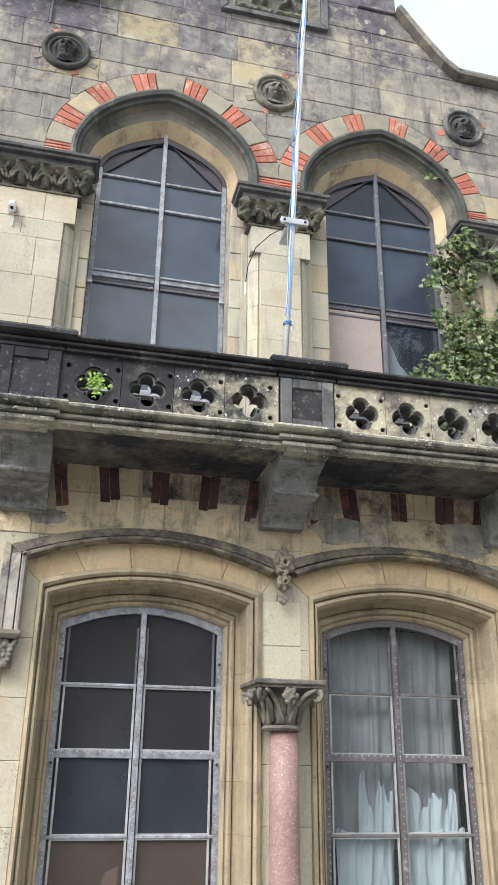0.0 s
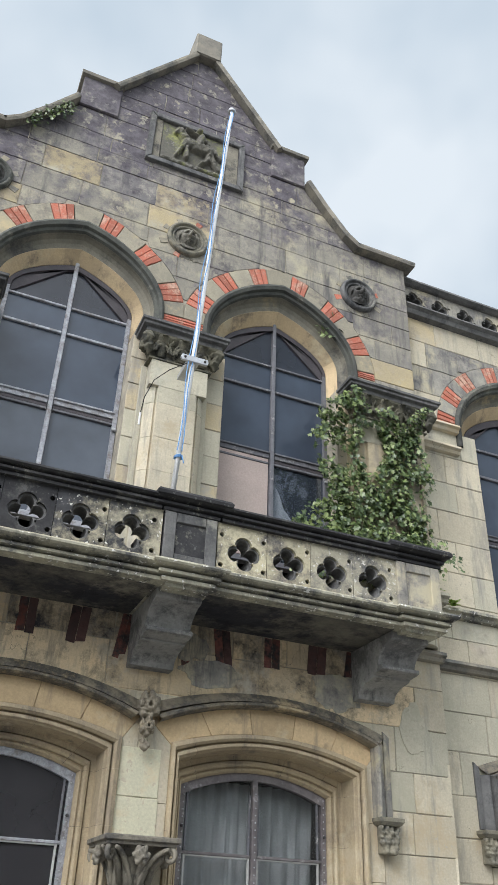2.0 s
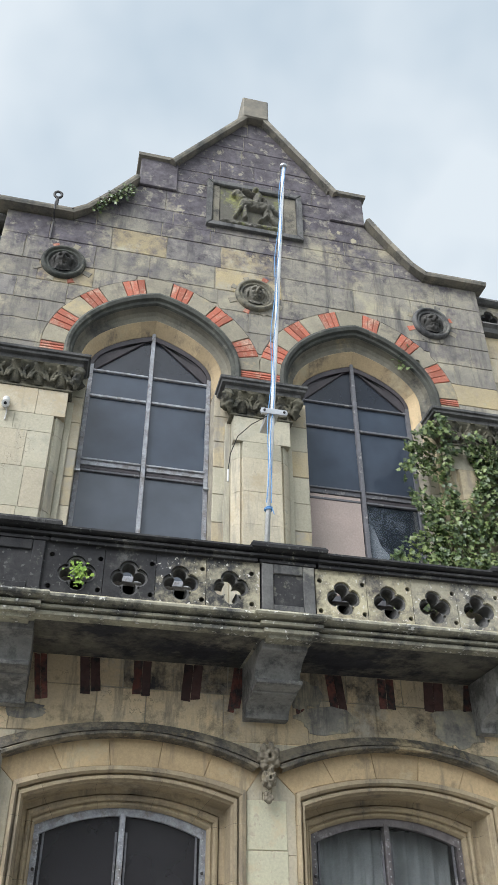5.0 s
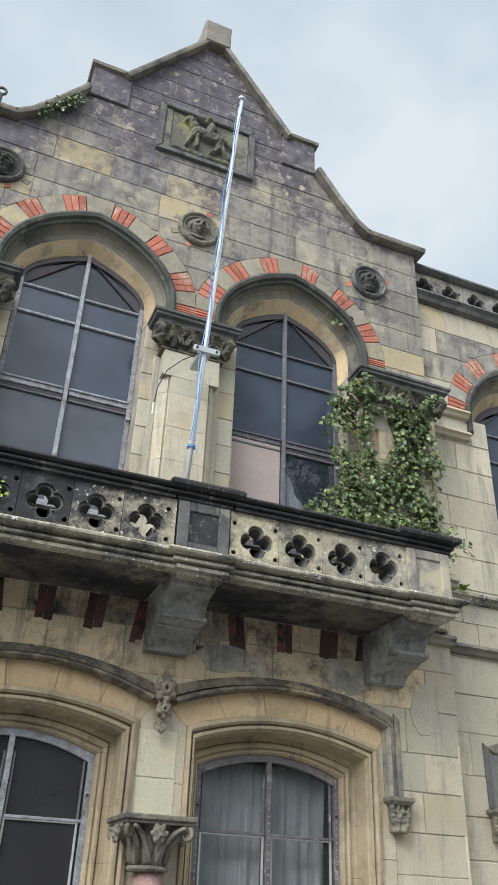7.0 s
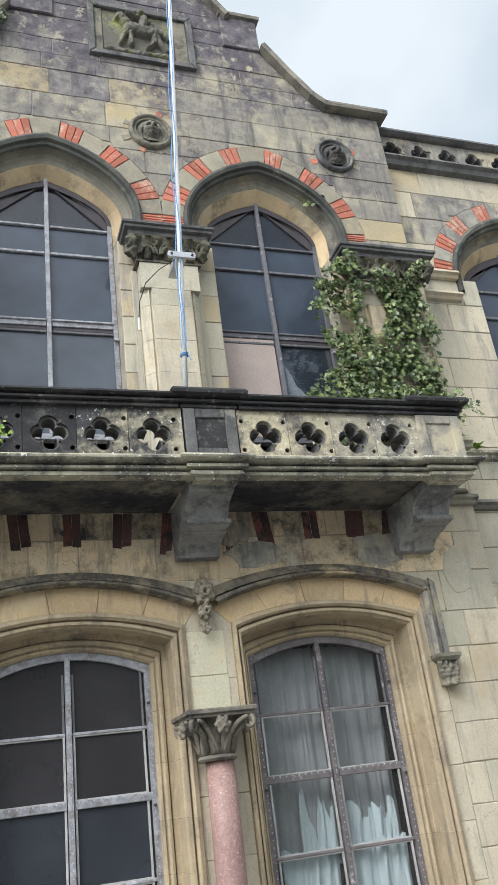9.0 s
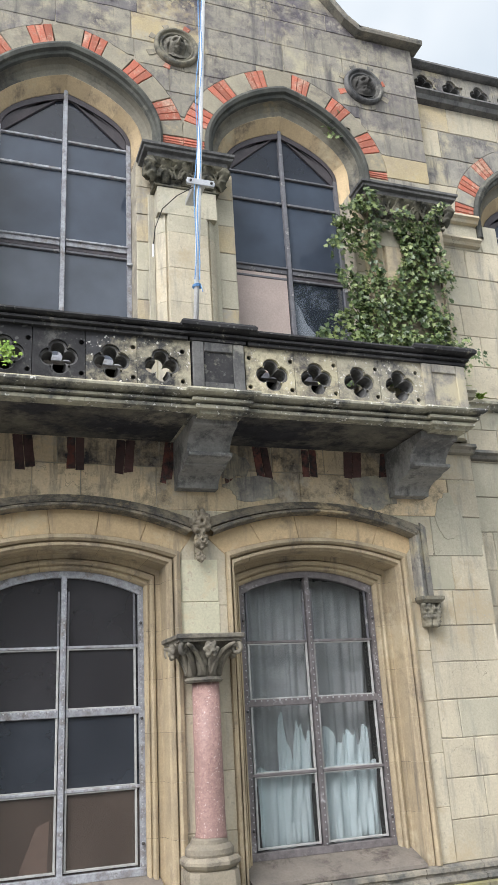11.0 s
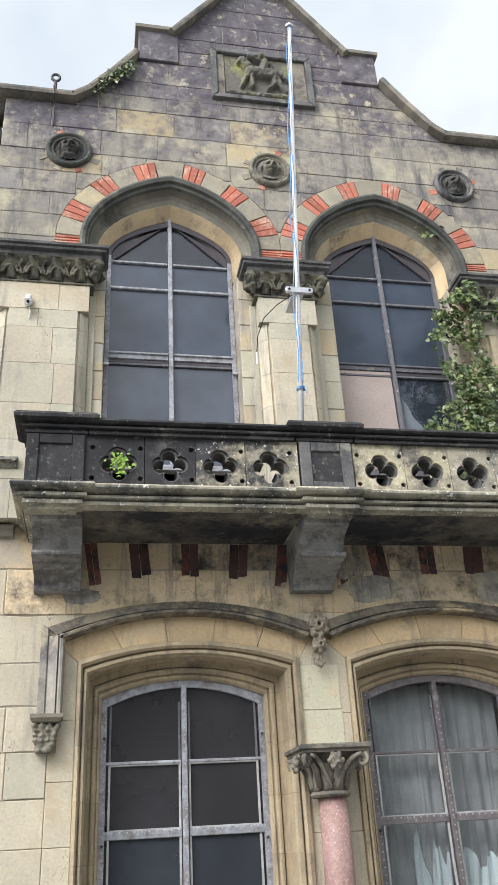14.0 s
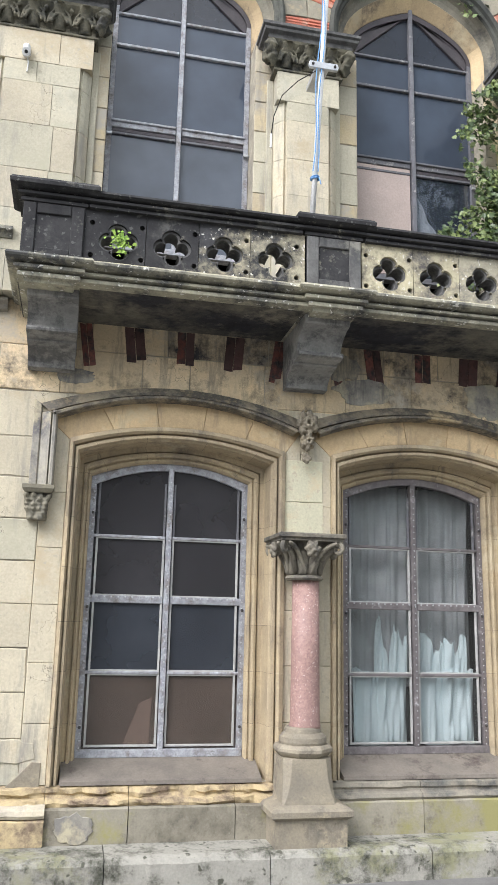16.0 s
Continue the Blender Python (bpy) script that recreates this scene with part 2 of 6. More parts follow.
LEDGE = surface("mossy_ledge_stone", ((0.37, 0.355, 0.31), (0.28, 0.27, 0.235)), 3.0, bump=0.9, stain=(0.035, 0.036, 0.026), amount=0.42, stain_scale=3.0, vary=0.12, patch=((0.27, 0.265, 0.16), 1.3, 0.24), speck=((0.09, 0.09, 0.07), 14))
PINK = surface("pink_granite", ((0.41, 0.262, 0.228), (0.30, 0.195, 0.172)), 14.0, rough=0.5, bump=0.1, grain=80, vary=0.0, stain=(0.17, 0.105, 0.095), amount=0.56, stain_scale=48, speck=((0.54, 0.42, 0.38), 70))
WOOD = surface("peeling_grey_paint", ((0.47, 0.485, 0.52), (0.27, 0.275, 0.30)), 16.0, rough=0.6, bump=0.4, grain=90, vary=0.12, stain=(0.13, 0.12, 0.115), amount=0.45, stain_scale=9)
WOODD = surface("dark_grey_paint", ((0.17, 0.17, 0.185), (0.12, 0.12, 0.13)), 9.0, rough=0.6, bump=0.3, vary=0.1, stain=(0.30, 0.29, 0.28), amount=0.2, stain_scale=9)
SASH = surface("flaking_white_sash", ((0.50, 0.50, 0.48), (0.36, 0.36, 0.35)), 9.0, rough=0.7, bump=0.4, vary=0.08, stain=(0.25, 0.24, 0.22), amount=0.3, stain_scale=8)
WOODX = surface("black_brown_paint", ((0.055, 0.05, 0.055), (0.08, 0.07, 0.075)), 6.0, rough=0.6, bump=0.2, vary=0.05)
WOODM = surface("brown_grey_paint", ((0.21, 0.19, 0.19), (0.135, 0.122, 0.122)), 12.0, rough=0.6, bump=0.4, grain=90, vary=0.12, stain=(0.30, 0.29, 0.29), amount=0.2, stain_scale=10)
PEDEST = surface("worn_buff_base_stone", ((0.31, 0.27, 0.20), (0.225, 0.20, 0.158)), 3.5, bump=0.8, stain=(0.09, 0.08, 0.068), amount=0.38, stain_scale=2.6, vary=0.12, patch=((0.42, 0.36, 0.25), 2.0, 0.32), crack=0.7)
YELLOW = surface("ochre_limestone", ((0.46, 0.375, 0.22), (0.38, 0.32, 0.21)), 2.0, stain=(0.25, 0.21, 0.16), amount=0.30, vary=0.08, patch=((0.42, 0.385, 0.30), 1.6, 0.4), bump=0.5, soot=((0.068, 0.061, 0.068), -0.012, 0.120, 8.45))
# the black stain also puts the shade below the slab into colour
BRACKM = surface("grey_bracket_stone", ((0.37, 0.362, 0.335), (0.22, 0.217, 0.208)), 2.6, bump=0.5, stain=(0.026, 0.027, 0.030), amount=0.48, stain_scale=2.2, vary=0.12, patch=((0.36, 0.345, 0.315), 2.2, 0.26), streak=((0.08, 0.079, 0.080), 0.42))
ROLLM = surface("black_green_roll_stone", ((0.115, 0.118, 0.100), (0.065, 0.066, 0.060)), 3.0, bump=0.5, stain=(0.028, 0.030, 0.028), amount=0.4, stain_scale=2.2, vary=0.12, patch=((0.22, 0.21, 0.17), 2.0, 0.22))
CAPM = surface("soot_grey_capital_stone", ((0.27, 0.245, 0.19), (0.17, 0.155, 0.125)), 5.0, bump=0.7, stain=(0.045, 0.043, 0.040), amount=0.46, stain_scale=4.0, vary=0.1)
IMPOST = surface("clean_cream_impost_stone", ((0.62, 0.59, 0.43), (0.54, 0.515, 0.38)), 1.8, stain=(0.36, 0.31, 0.22), amount=0.2, vary=0.06, patch=((0.60, 0.50, 0.33), 1.6, 0.34), speck=((0.50, 0.44, 0.33), 26), bump=0.8, crack=0.8)
METAL = surface("galvanised_metal", ((0.55, 0.56, 0.57), (0.45, 0.46, 0.48)), 8.0, rough=0.4, bump=0.05, vary=0.05, metal=0.6)
CLOTH = surface("bright_lit_curtain_cloth", ((0.82, 0.91, 0.925), (0.76, 0.85, 0.87)), 5.0, rough=0.9, bump=0.1, vary=0.04)
WHITE = surface("white_plastic", ((0.78, 0.78, 0.76), (0.70, 0.70, 0.68)), 4.0, rough=0.5, bump=0.05, vary=0.0)
IRON = surface("dark_iron", ((0.05, 0.05, 0.055), (0.08, 0.075, 0.07)), 10.0, rough=0.6, bump=0.2, vary=0.0)
ROPE = surface("blue_rope", ((0.13, 0.30, 0.58), (0.20, 0.39, 0.66)), 60.0, bump=0.3, vary=0.0)
CABLE = surface("black_cable", ((0.02, 0.02, 0.02), (0.03, 0.03, 0.03)), 20.0, bump=0.0, vary=0.0)
CURTAIN = surface("white_net_curtain", ((0.60, 0.605, 0.61), (0.47, 0.475, 0.485)), 6.0, rough=0.9, bump=0.1, vary=0.05)
BOARD = surface("pinkish_board", ((0.48, 0.39, 0.35), (0.42, 0.35, 0.31)), 3.0, bump=0.1, vary=0.0)
# near-black plaster, so the rooms' dimness lies in the colour
ROOM = surface("darkened_room_plaster", ((0.06, 0.056, 0.056), (0.04, 0.038, 0.038)), 1.5, bump=0.1, vary=0.0)
FERN = surface("fern_leaf", ((0.33, 0.47, 0.09), (0.20, 0.35, 0.06)), 9.0, rough=0.5, bump=0.1, vary=0.0)
STEM = surface("ivy_stem", ((0.20, 0.15, 0.10), (0.14, 0.11, 0.08)), 9.0, bump=0.3, vary=0.0)
# unseen ground; its tone sets the bounce onto the undersides
ASPHALT = surface("street_paving", ((0.205, 0.20, 0.19), (0.155, 0.151, 0.143)), 2.0, bump=0.3, vary=0.0)
FARWALL = surface("backdrop_render", ((0.34, 0.31, 0.27), (0.26, 0.24, 0.21)), 0.6, bump=0.1, vary=0.0)
GABLE = surface("mottled_gable_stone", ((0.35, 0.322, 0.255), (0.235, 0.22, 0.19)), 2.4, stain=(0.13, 0.118, 0.115), amount=0.36, stain_scale=1.7, vary=0.12, patch=((0.43, 0.385, 0.275), 1.4, 0.38), streak=((0.13, 0.122, 0.115), 0.52), bump=0.6, crack=0.6, soot=((0.068, 0.061, 0.068), -0.012, 0.120, 8.45))
RINGST = surface("pale_ring_stone", ((0.385, 0.345, 0.255), (0.275, 0.252, 0.20)), 2.6, stain=(0.10, 0.09, 0.08), amount=0.38, stain_scale=2.2, vary=0.16, patch=((0.50, 0.41, 0.25), 1.3, 0.3), bump=0.5)
# soot clouds, with the shade of the top course in the same black
SOOTSHADE = surface("soot_shade_golden_stone", ((0.56, 0.45, 0.29), (0.46, 0.38, 0.27)), 2.0, stain=(0.022, 0.022, 0.025), amount=0.55, stain_scale=1.3, vary=0.12, patch=((0.30, 0.28, 0.25), 1.6, 0.35), streak=((0.08, 0.075, 0.07), 0.42), bump=0.6, crack=1.0)
ARCHS = surface("sooted_arch_stone", ((0.52, 0.395, 0.235), (0.42, 0.325, 0.205)), 2.2, stain=(0.045, 0.042, 0.036), amount=0.34, stain_scale=1.1, vary=0.18, patch=((0.48, 0.405, 0.27), 1.2, 0.28), streak=((0.15, 0.125, 0.10), 0.40), bump=0.6, crack=0.5)
# duller than the arch ring, with the reveal's shade partly in the tone
JAMBM = surface("shade_dulled_jamb_stone", ((0.47, 0.38, 0.245), (0.355, 0.29, 0.198)), 2.0, stain=(0.12, 0.10, 0.078), amount=0.28, stain_scale=1.5, vary=0.08, patch=((0.53, 0.46, 0.325), 1.1, 0.28), streak=((0.20, 0.17, 0.13), 0.44), bump=0.5)
HOLLOW = surface("dark_hollow_stone", ((0.23, 0.212, 0.165), (0.15, 0.142, 0.115)), 3.0, stain=(0.035, 0.035, 0.034), amount=0.40, stain_scale=1.3, vary=0.1, patch=((0.36, 0.30, 0.185), 1.6, 0.22), bump=0.5)
CARVEDD = surface("blackened_carving", ((0.085, 0.082, 0.062), (0.19, 0.175, 0.125)), 6.0, bump=0.6, stain=(0.03, 0.03, 0.027), amount=0.45, stain_scale=5, vary=0.15)
# soot and the dark of the underside, both in the stain
SOFFIT = surface("sooty_shaded_soffit_stone", ((0.19, 0.175, 0.138), (0.105, 0.10, 0.084)), 2.0, bump=0.6, stain=(0.018, 0.018, 0.022), amount=0.60, stain_scale=1.5, vary=0.1, patch=((0.27, 0.245, 0.19), 1.2, 0.26), streak=((0.07, 0.068, 0.062), 0.4))
MIXED = surface("half_black_stone", ((0.50, 0.455, 0.32), (0.38, 0.35, 0.26)), 5.0, bump=0.5, stain=(0.032, 0.032, 0.033), amount=0.58, stain_scale=2.2, vary=0.1, speck=((0.62, 0.60, 0.54), 34))
MIXPALE = surface("grey_clouded_panel_stone", ((0.46, 0.42, 0.31), (0.35, 0.325, 0.25)), 5.0, bump=0.5, stain=(0.06, 0.06, 0.062), amount=0.42, stain_scale=2.4, vary=0.1, speck=((0.60, 0.58, 0.52), 34))
SOOTPANEL = surface("mostly_black_panel_stone", ((0.48, 0.43, 0.30), (0.36, 0.33, 0.24)), 5.0, bump=0.5, stain=(0.034, 0.034, 0.036), amount=0.74, stain_scale=1.9, vary=0.1, speck=((0.62, 0.60, 0.54), 34))
# upper panes: sky reflection put into the film, paler in the bottom row
GLASSU = pane_glass("sky_grey_window_glass", (0.16, 0.17, 0.19), (0.082, 0.102, 0.138), 0.66)
GLASSV = pane_glass("pale_reflection_window_glass", (0.20, 0.21, 0.225), (0.120, 0.138, 0.168), 0.70)
GLASSH = pane_glass("dark_head_glass", (0.14, 0.14, 0.15), (0.050, 0.056, 0.072), 0.6)
GLASSK = pane_glass("clear_lower_glass", (0.74, 0.77, 0.80), (0.09, 0.11, 0.14), 0.22)
# lower panes: reflected haze, street brown and sky blue put into the film
GLASSL = pane_glass("grimy_sheen_window_glass", (0.24, 0.23, 0.225), (0.060, 0.059, 0.064), 0.62)
GLASSB = pane_glass("brown_reflection_glass", (0.75, 0.70, 0.67), (0.15, 0.12, 0.10), 0.34)
GLASSW = pane_glass("blue_reflection_glass", (0.24, 0.245, 0.26), (0.062, 0.070, 0.084), 0.6)
GLASSC = pane_glass("smeared_window_glass", (0.88, 0.90, 0.90), (0.22, 0.22, 0.21), 0.05)


# ---- mesh helpers ----
def part(name, bm, material, parent=None, label="", smooth=False):
    me = bpy.data.meshes.new(name)
    if smooth:
        for fc in bm.faces:
            fc.smooth = True
    bmesh.ops.recalc_face_normals(bm, faces=bm.faces)
    bm.to_mesh(me)
    bm.free()
    me.materials.append(material)
    ob = new(name, me)
    if parent is not None:
        ob.parent = parent
    if label:
        ob["label"] = label
    return ob


def fused(ob, size=0.012):
    """Melt the lumps of a carving into one skin."""
    m = ob.modifiers.new("fuse", "REMESH")
    m.mode, m.voxel_size, m.use_smooth_shade = "VOXEL", size, True
    return ob


def thing(name, label, category, x=0, y=0, z=0, group="", kind=""):
    ob = new(name)
    ob.empty_display_size = 0.1
    return tagged(ob, label, category, group, kind)


def grid_faces(bm, rows, close_u=False, close_v=False):
    vs = [[bm.verts.new(p) for p in r] for r in rows]
    nr, nc = len(vs), len(vs[0])
    for i in range(nr if close_v else nr - 1):
        for j in range(nc if close_u else nc - 1):
            q = (vs[i][j], vs[i][(j + 1) % nc], vs[(i + 1) % nr][(j + 1) % nc], vs[(i + 1) % nr][j])
            bm.faces.new(q)
    return vs


def box(bm, x0, x1, y0, y1, z0, z1, c=0.0):
    """A block with chamfered front edges when c is given; y0 is the front."""
    if not c:
        grid = [(x, y, z) for x in (x0, x1) for y in (y0, y1) for z in (z0, z1)]
        v = [bm.verts.new(p) for p in grid]
        for f in ((0, 1, 3, 2), (4, 6, 7, 5), (0, 4, 5, 1), (2, 3, 7, 6), (0, 2, 6, 4), (1, 5, 7, 3)):
            bm.faces.new([v[i] for i in f])
        return
    piece(bm, [(x0, z0), (x1, z0), (x1, z1), (x0, z1)], y0, y1, c)


def piece(bm, pts, y0, y1, c=0.006):
    """A block cut to an outline in x and z, its front edges chamfered by c."""
    cx, cz = sum(p[0] for p in pts) / len(pts), sum(p[1] for p in pts) / len(pts)
    n = len(pts)
    inner = []
    for i in range(n):
        (ax, az), (bx, bz), (dx, dz) = pts[i - 1], pts[i], pts[(i + 1) % n]
        e1, e2 = Vector((bx - ax, bz - az)), Vector((dx - bx, dz - bz))
        e1 = e1.normalized() if e1.length > 1e-6 else Vector((1, 0))
        e2 = e2.normalized() if e2.length > 1e-6 else Vector((1, 0))
        nn = Vector((-(e1.y + e2.y), e1.x + e2.x))
        nn = nn / max(nn.length, 1e-6)
        if nn.dot(Vector((cx - bx, cz - bz))) < 0:
            nn = -nn
        inner.append((bx + nn.x * c, bz + nn.y * c))
    f = [bm.verts.new((x, y0, z)) for x, z in inner]
    m = [bm.verts.new((x, y0 + c, z)) for x, z in pts]
    b = [bm.verts.new((x, y1, z)) for x, z in pts]
    bm.faces.new(f)
    bm.faces.new(b[::-1])
    for r0, r1 in ((f, m), (m, b)):
        for i in range(n):
            bm.faces.new((r0[i], r1[i], r1[(i + 1) % n], r0[(i + 1) % n]))


def moulding(bm, prof, x0, x1, back):
    """A profile of (y, z), top to bottom, run along x and closed to the back."""
    prof = [(back, prof[0][1])] + list(prof) + [(back, prof[-1][1])]
    rows = [[(x, y, z) for y, z in prof] for x in (x0, x1)]
    vs = grid_faces(bm, rows, close_u=True)
    bm.faces.new(vs[0])
    bm.faces.new(vs[1][::-1])


def worn_moulding(bm, prof, x0, x1, back, wear=0.012, step=0.035):
    """A moulding whose edges have broken and weathered unevenly along its run."""
    k = max(2, round((x1 - x0) / step))
    rows = []
    for i in range(k + 1):
        x = x0 + (x1 - x0) * i / k
        row = [(x, back, prof[0][1])]
        for j, (y, z) in enumerate(prof):
            w = noise.noise(Vector((x * 5.0, j * 0.35, z * 4))) + 0.6 * noise.noise(Vector((x * 17.0, j * 0.5, z * 9)))
            row.append((x, y + wear * (0.6 + w), z + (0.5 * wear * w if 0 < j < len(prof) - 1 else -0.2 * wear * abs(w))))
        row.append((x, back, prof[-1][1]))
        rows.append(row)
    vs = grid_faces(bm, rows, close_u=True)
    bm.faces.new(vs[0])
    bm.faces.new(vs[-1][::-1])


def ringed(bm, prof, cx, cy, hx, hy, back=None):
    """A profile of (out, z) carried round three sides (left, front, right) of a block hx wide to each side, front at cy - hy."""
    back = cy if back is None else back
    rows = []
    for o, z in prof:
        rows.append([(cx - hx - o, back, z), (cx - hx - o, cy - hy - o, z), (cx + hx + o, cy - hy - o, z), (cx + hx + o, back, z)])
    vs = grid_faces(bm, rows, close_u=True)
    bm.faces.new(vs[0])
    bm.faces.new(vs[-1][::-1])


def lathe(bm, prof, cx, cy, n=24, a0=0.0, a1=2 * math.pi, sx=1.0):
    full = abs(a1 - a0 - 2 * math.pi) < 1e-6
    k = n if full else n + 1
    rows = [[(cx + sx * r * math.cos(a0 + (a1 - a0) * i / n), cy + r * math.sin(a0 + (a1 - a0) * i / n), z) for i in range(k)] for r, z in prof]
    vs = grid_faces(bm, rows, close_u=full)
    if full:
        bm.faces.new(vs[0])
        bm.faces.new(vs[-1][::-1])


def tube(bm, pts, r, n=8):
    pts = [Vector(p) for p in pts]
    rows = []
    for i, p in enumerate(pts):
        d = (pts[min(i + 1, len(pts) - 1)] - pts[max(i - 1, 0)]).normalized()
        a = d.cross(Vector((0.3, 0.9, 0.2))).normalized()
        b = d.cross(a)
        rr = r[i] if isinstance(r, (list, tuple)) else r
        rows.append([p + rr * (a * math.cos(2 * math.pi * k / n) + b * math.sin(2 * math.pi * k / n)) for k in range(n)])
    vs = grid_faces(bm, rows, close_u=True)
    bm.faces.new(vs[0])
    bm.faces.new(vs[-1][::-1])


def bar(bm, a, b, w, y0, y1, c=0.006):
    """A glazing bar from a to b in x and z, w wide, from y0 (front) to y1."""
    (ax, az), (bx, bz) = a, b
    d = Vector((bx - ax, bz - az)).normalized() * (w / 2)
    piece(bm, [(ax + d.y, az - d.x), (bx + d.y, bz - d.x), (bx - d.y, bz + d.x), (ax - d.y, az + d.x)], y0, y1, c)


def blob(bm, x, y, z, rx, ry, rz, lumps=0.0, seed=0, u=12, v=8):
    rows = []
    for i in range(v + 1):
        th = math.pi * (i + 0.02) / (v + 0.04)
        row = []
        for j in range(u):
            ph = 2 * math.pi * j / u
            d = Vector((math.sin(th) * math.cos(ph), math.sin(th) * math.sin(ph), math.cos(th)))
            s = 1 + lumps * noise.noise(d * 2.3 + Vector((seed * 3.1, seed, 0)))
            row.append((x + rx * d.x * s, y + ry * d.y * s, z + rz * d.z * s))
        rows.append(row)
    vs = grid_faces(bm, rows, close_u=True)
    bm.faces.new(vs[0])
    bm.faces.new(vs[-1][::-1])


def curled_leaf(bm, base, out, up, height, width, curl=0.5, n=7):
    """A stiff carved leaf that rises from base, leans out and curls over at its tip, with a midrib."""
    base, out, up = Vector(base), Vector(out).normalized(), Vector(up)
    side = out.cross(up).normalized()
    rows = []
    for i in range(n + 1):
        t = i / n
        a = t * (1.2 + 2.2 * curl)
        along = up * (height * (math.sin(min(a, 2.6) * 0.75) / 0.95)) + out * (height * curl * (1 - math.cos(a)) * 0.55)
        w = width * (0.45 + 0.9 * math.sin(math.pi * min(t * 0.8 + 0.12, 1))) * (1.0 - 0.55 * t ** 3) * (1 + 0.18 * math.cos(t * 19))
        rows.append([base + along + side * (w * s) + out * (0.25 * w * (1 - abs(s)) - 0.12 * w * (abs(s) == 0.5)) for s in (-0.5, -0.25, 0, 0.25, 0.5)])
    back = [[p - out * 0.02 for p in r] for r in rows]
    a, b = grid_faces(bm, rows), grid_faces(bm, back)
    for i in range(n):
        for k in (0, 4):
            bm.faces.new((a[i][k], a[i + 1][k], b[i + 1][k], b[i][k]))
    for i in (0, n):
        for k in range(4):
            bm.faces.new((a[i][k], a[i][k + 1], b[i][k + 1], b[i][k]))


def scroll(bm, c, out, r, thick, turns=1.5, n=22):
    """A carved volute at c that winds in the plane of out and z."""
    c, out = Vector(c), Vector(out).normalized()
    pts, rad = [], []
    for i in range(n + 1):
        t = i / n
        a = -1.6 + turns * 2 * math.pi * t
        q = r * (1 - 0.75 * t)
        pts.append(c + out * (q * math.sin(a)) + Vector((0, 0, q * math.cos(a))))
        rad.append(thick * (1 - 0.35 * t))
    tube(bm, pts, rad, 6)


# arch outlines: lists of (x, z) from the left foot over the head to the right foot, inset by d
def round_arch(cx, hw, spring, rise, peak, foot, d=0.0, n=28):
    h, r = hw - d, rise - d
    pts = [(cx - h, foot)]
    for i in range(n + 1):
        a = math.pi * (1 - i / n)
        pts.append((cx + h * math.cos(a), spring + (r - peak) * math.sin(a) + peak * (1 - abs(math.cos(a))) ** 1.5))
    return pts + [(cx + h, foot)]


def flat_arch(cx, hw, spring, rise, foot, d=0.0, n=20, corner=0.0):
    """A segmental head with small rounded shoulders."""
    h = hw - d
    pts = [(cx - h, foot)]
    for i in range(n + 1):
        u = -1 + 2 * i / n
        u = math.sin(u * math.pi / 2)
        pts.append((cx + h * u, spring - d + rise * (1 - u * u) - corner * max(0, (abs(u) - 0.9) / 0.1) ** 2))
    return pts + [(cx + h, foot)]


def reveal(bm, outline, prof):
    """Skin an opening: outline(d) gives the inset outline, prof lists (d, y)."""
    grid_faces(bm, [[(x, y, z) for x, z in outline(d)] for d, y in prof])


def half_width(outline, cx):
    """For an arch outline: half the width at height z, or None where it is closed."""
    right = [(x, z) for x, z in outline if x >= cx - 1e-6]
    right = sorted(right, key=lambda p: p[1])

    def at(z):
        if z < right[0][1] - 1e-6 or z > right[-1][1] - 1e-4:
            return None
        for (xa, za), (xb, zb) in zip(right, right[1:]):
            if za - 1e-9 <= z <= zb + 1e-9:
                f = (z - za) / (zb - za) if zb > za else 0
                return (xa + f * (xb - xa)) - cx
        return None
    return at


def chipped(pts, r, step=0.11):
    """Break the straight arrises of a block into slightly uneven ones, with a chip here and there."""
    cx, cz = sum(p[0] for p in pts) / len(pts), sum(p[1] for p in pts) / len(pts)
    out = []
    for (ax, az), (bx, bz) in zip(pts, pts[1:] + pts[:1]):
        k = min(6, max(1, round(math.dist((ax, az), (bx, bz)) / step)))
        for i in range(k):
            x, z = ax + (bx - ax) * i / k, az + (bz - az) * i / k
            q = abs(r.gauss(0, 0.0011)) + (r.uniform(0.004, 0.010) if r.random() < 0.05 else 0.0)
            d = Vector((cx - x, cz - z))
            d = d / max(d.length, 1e-6)
            out.append((x + d.x * q, z + d.y * q))
    return out


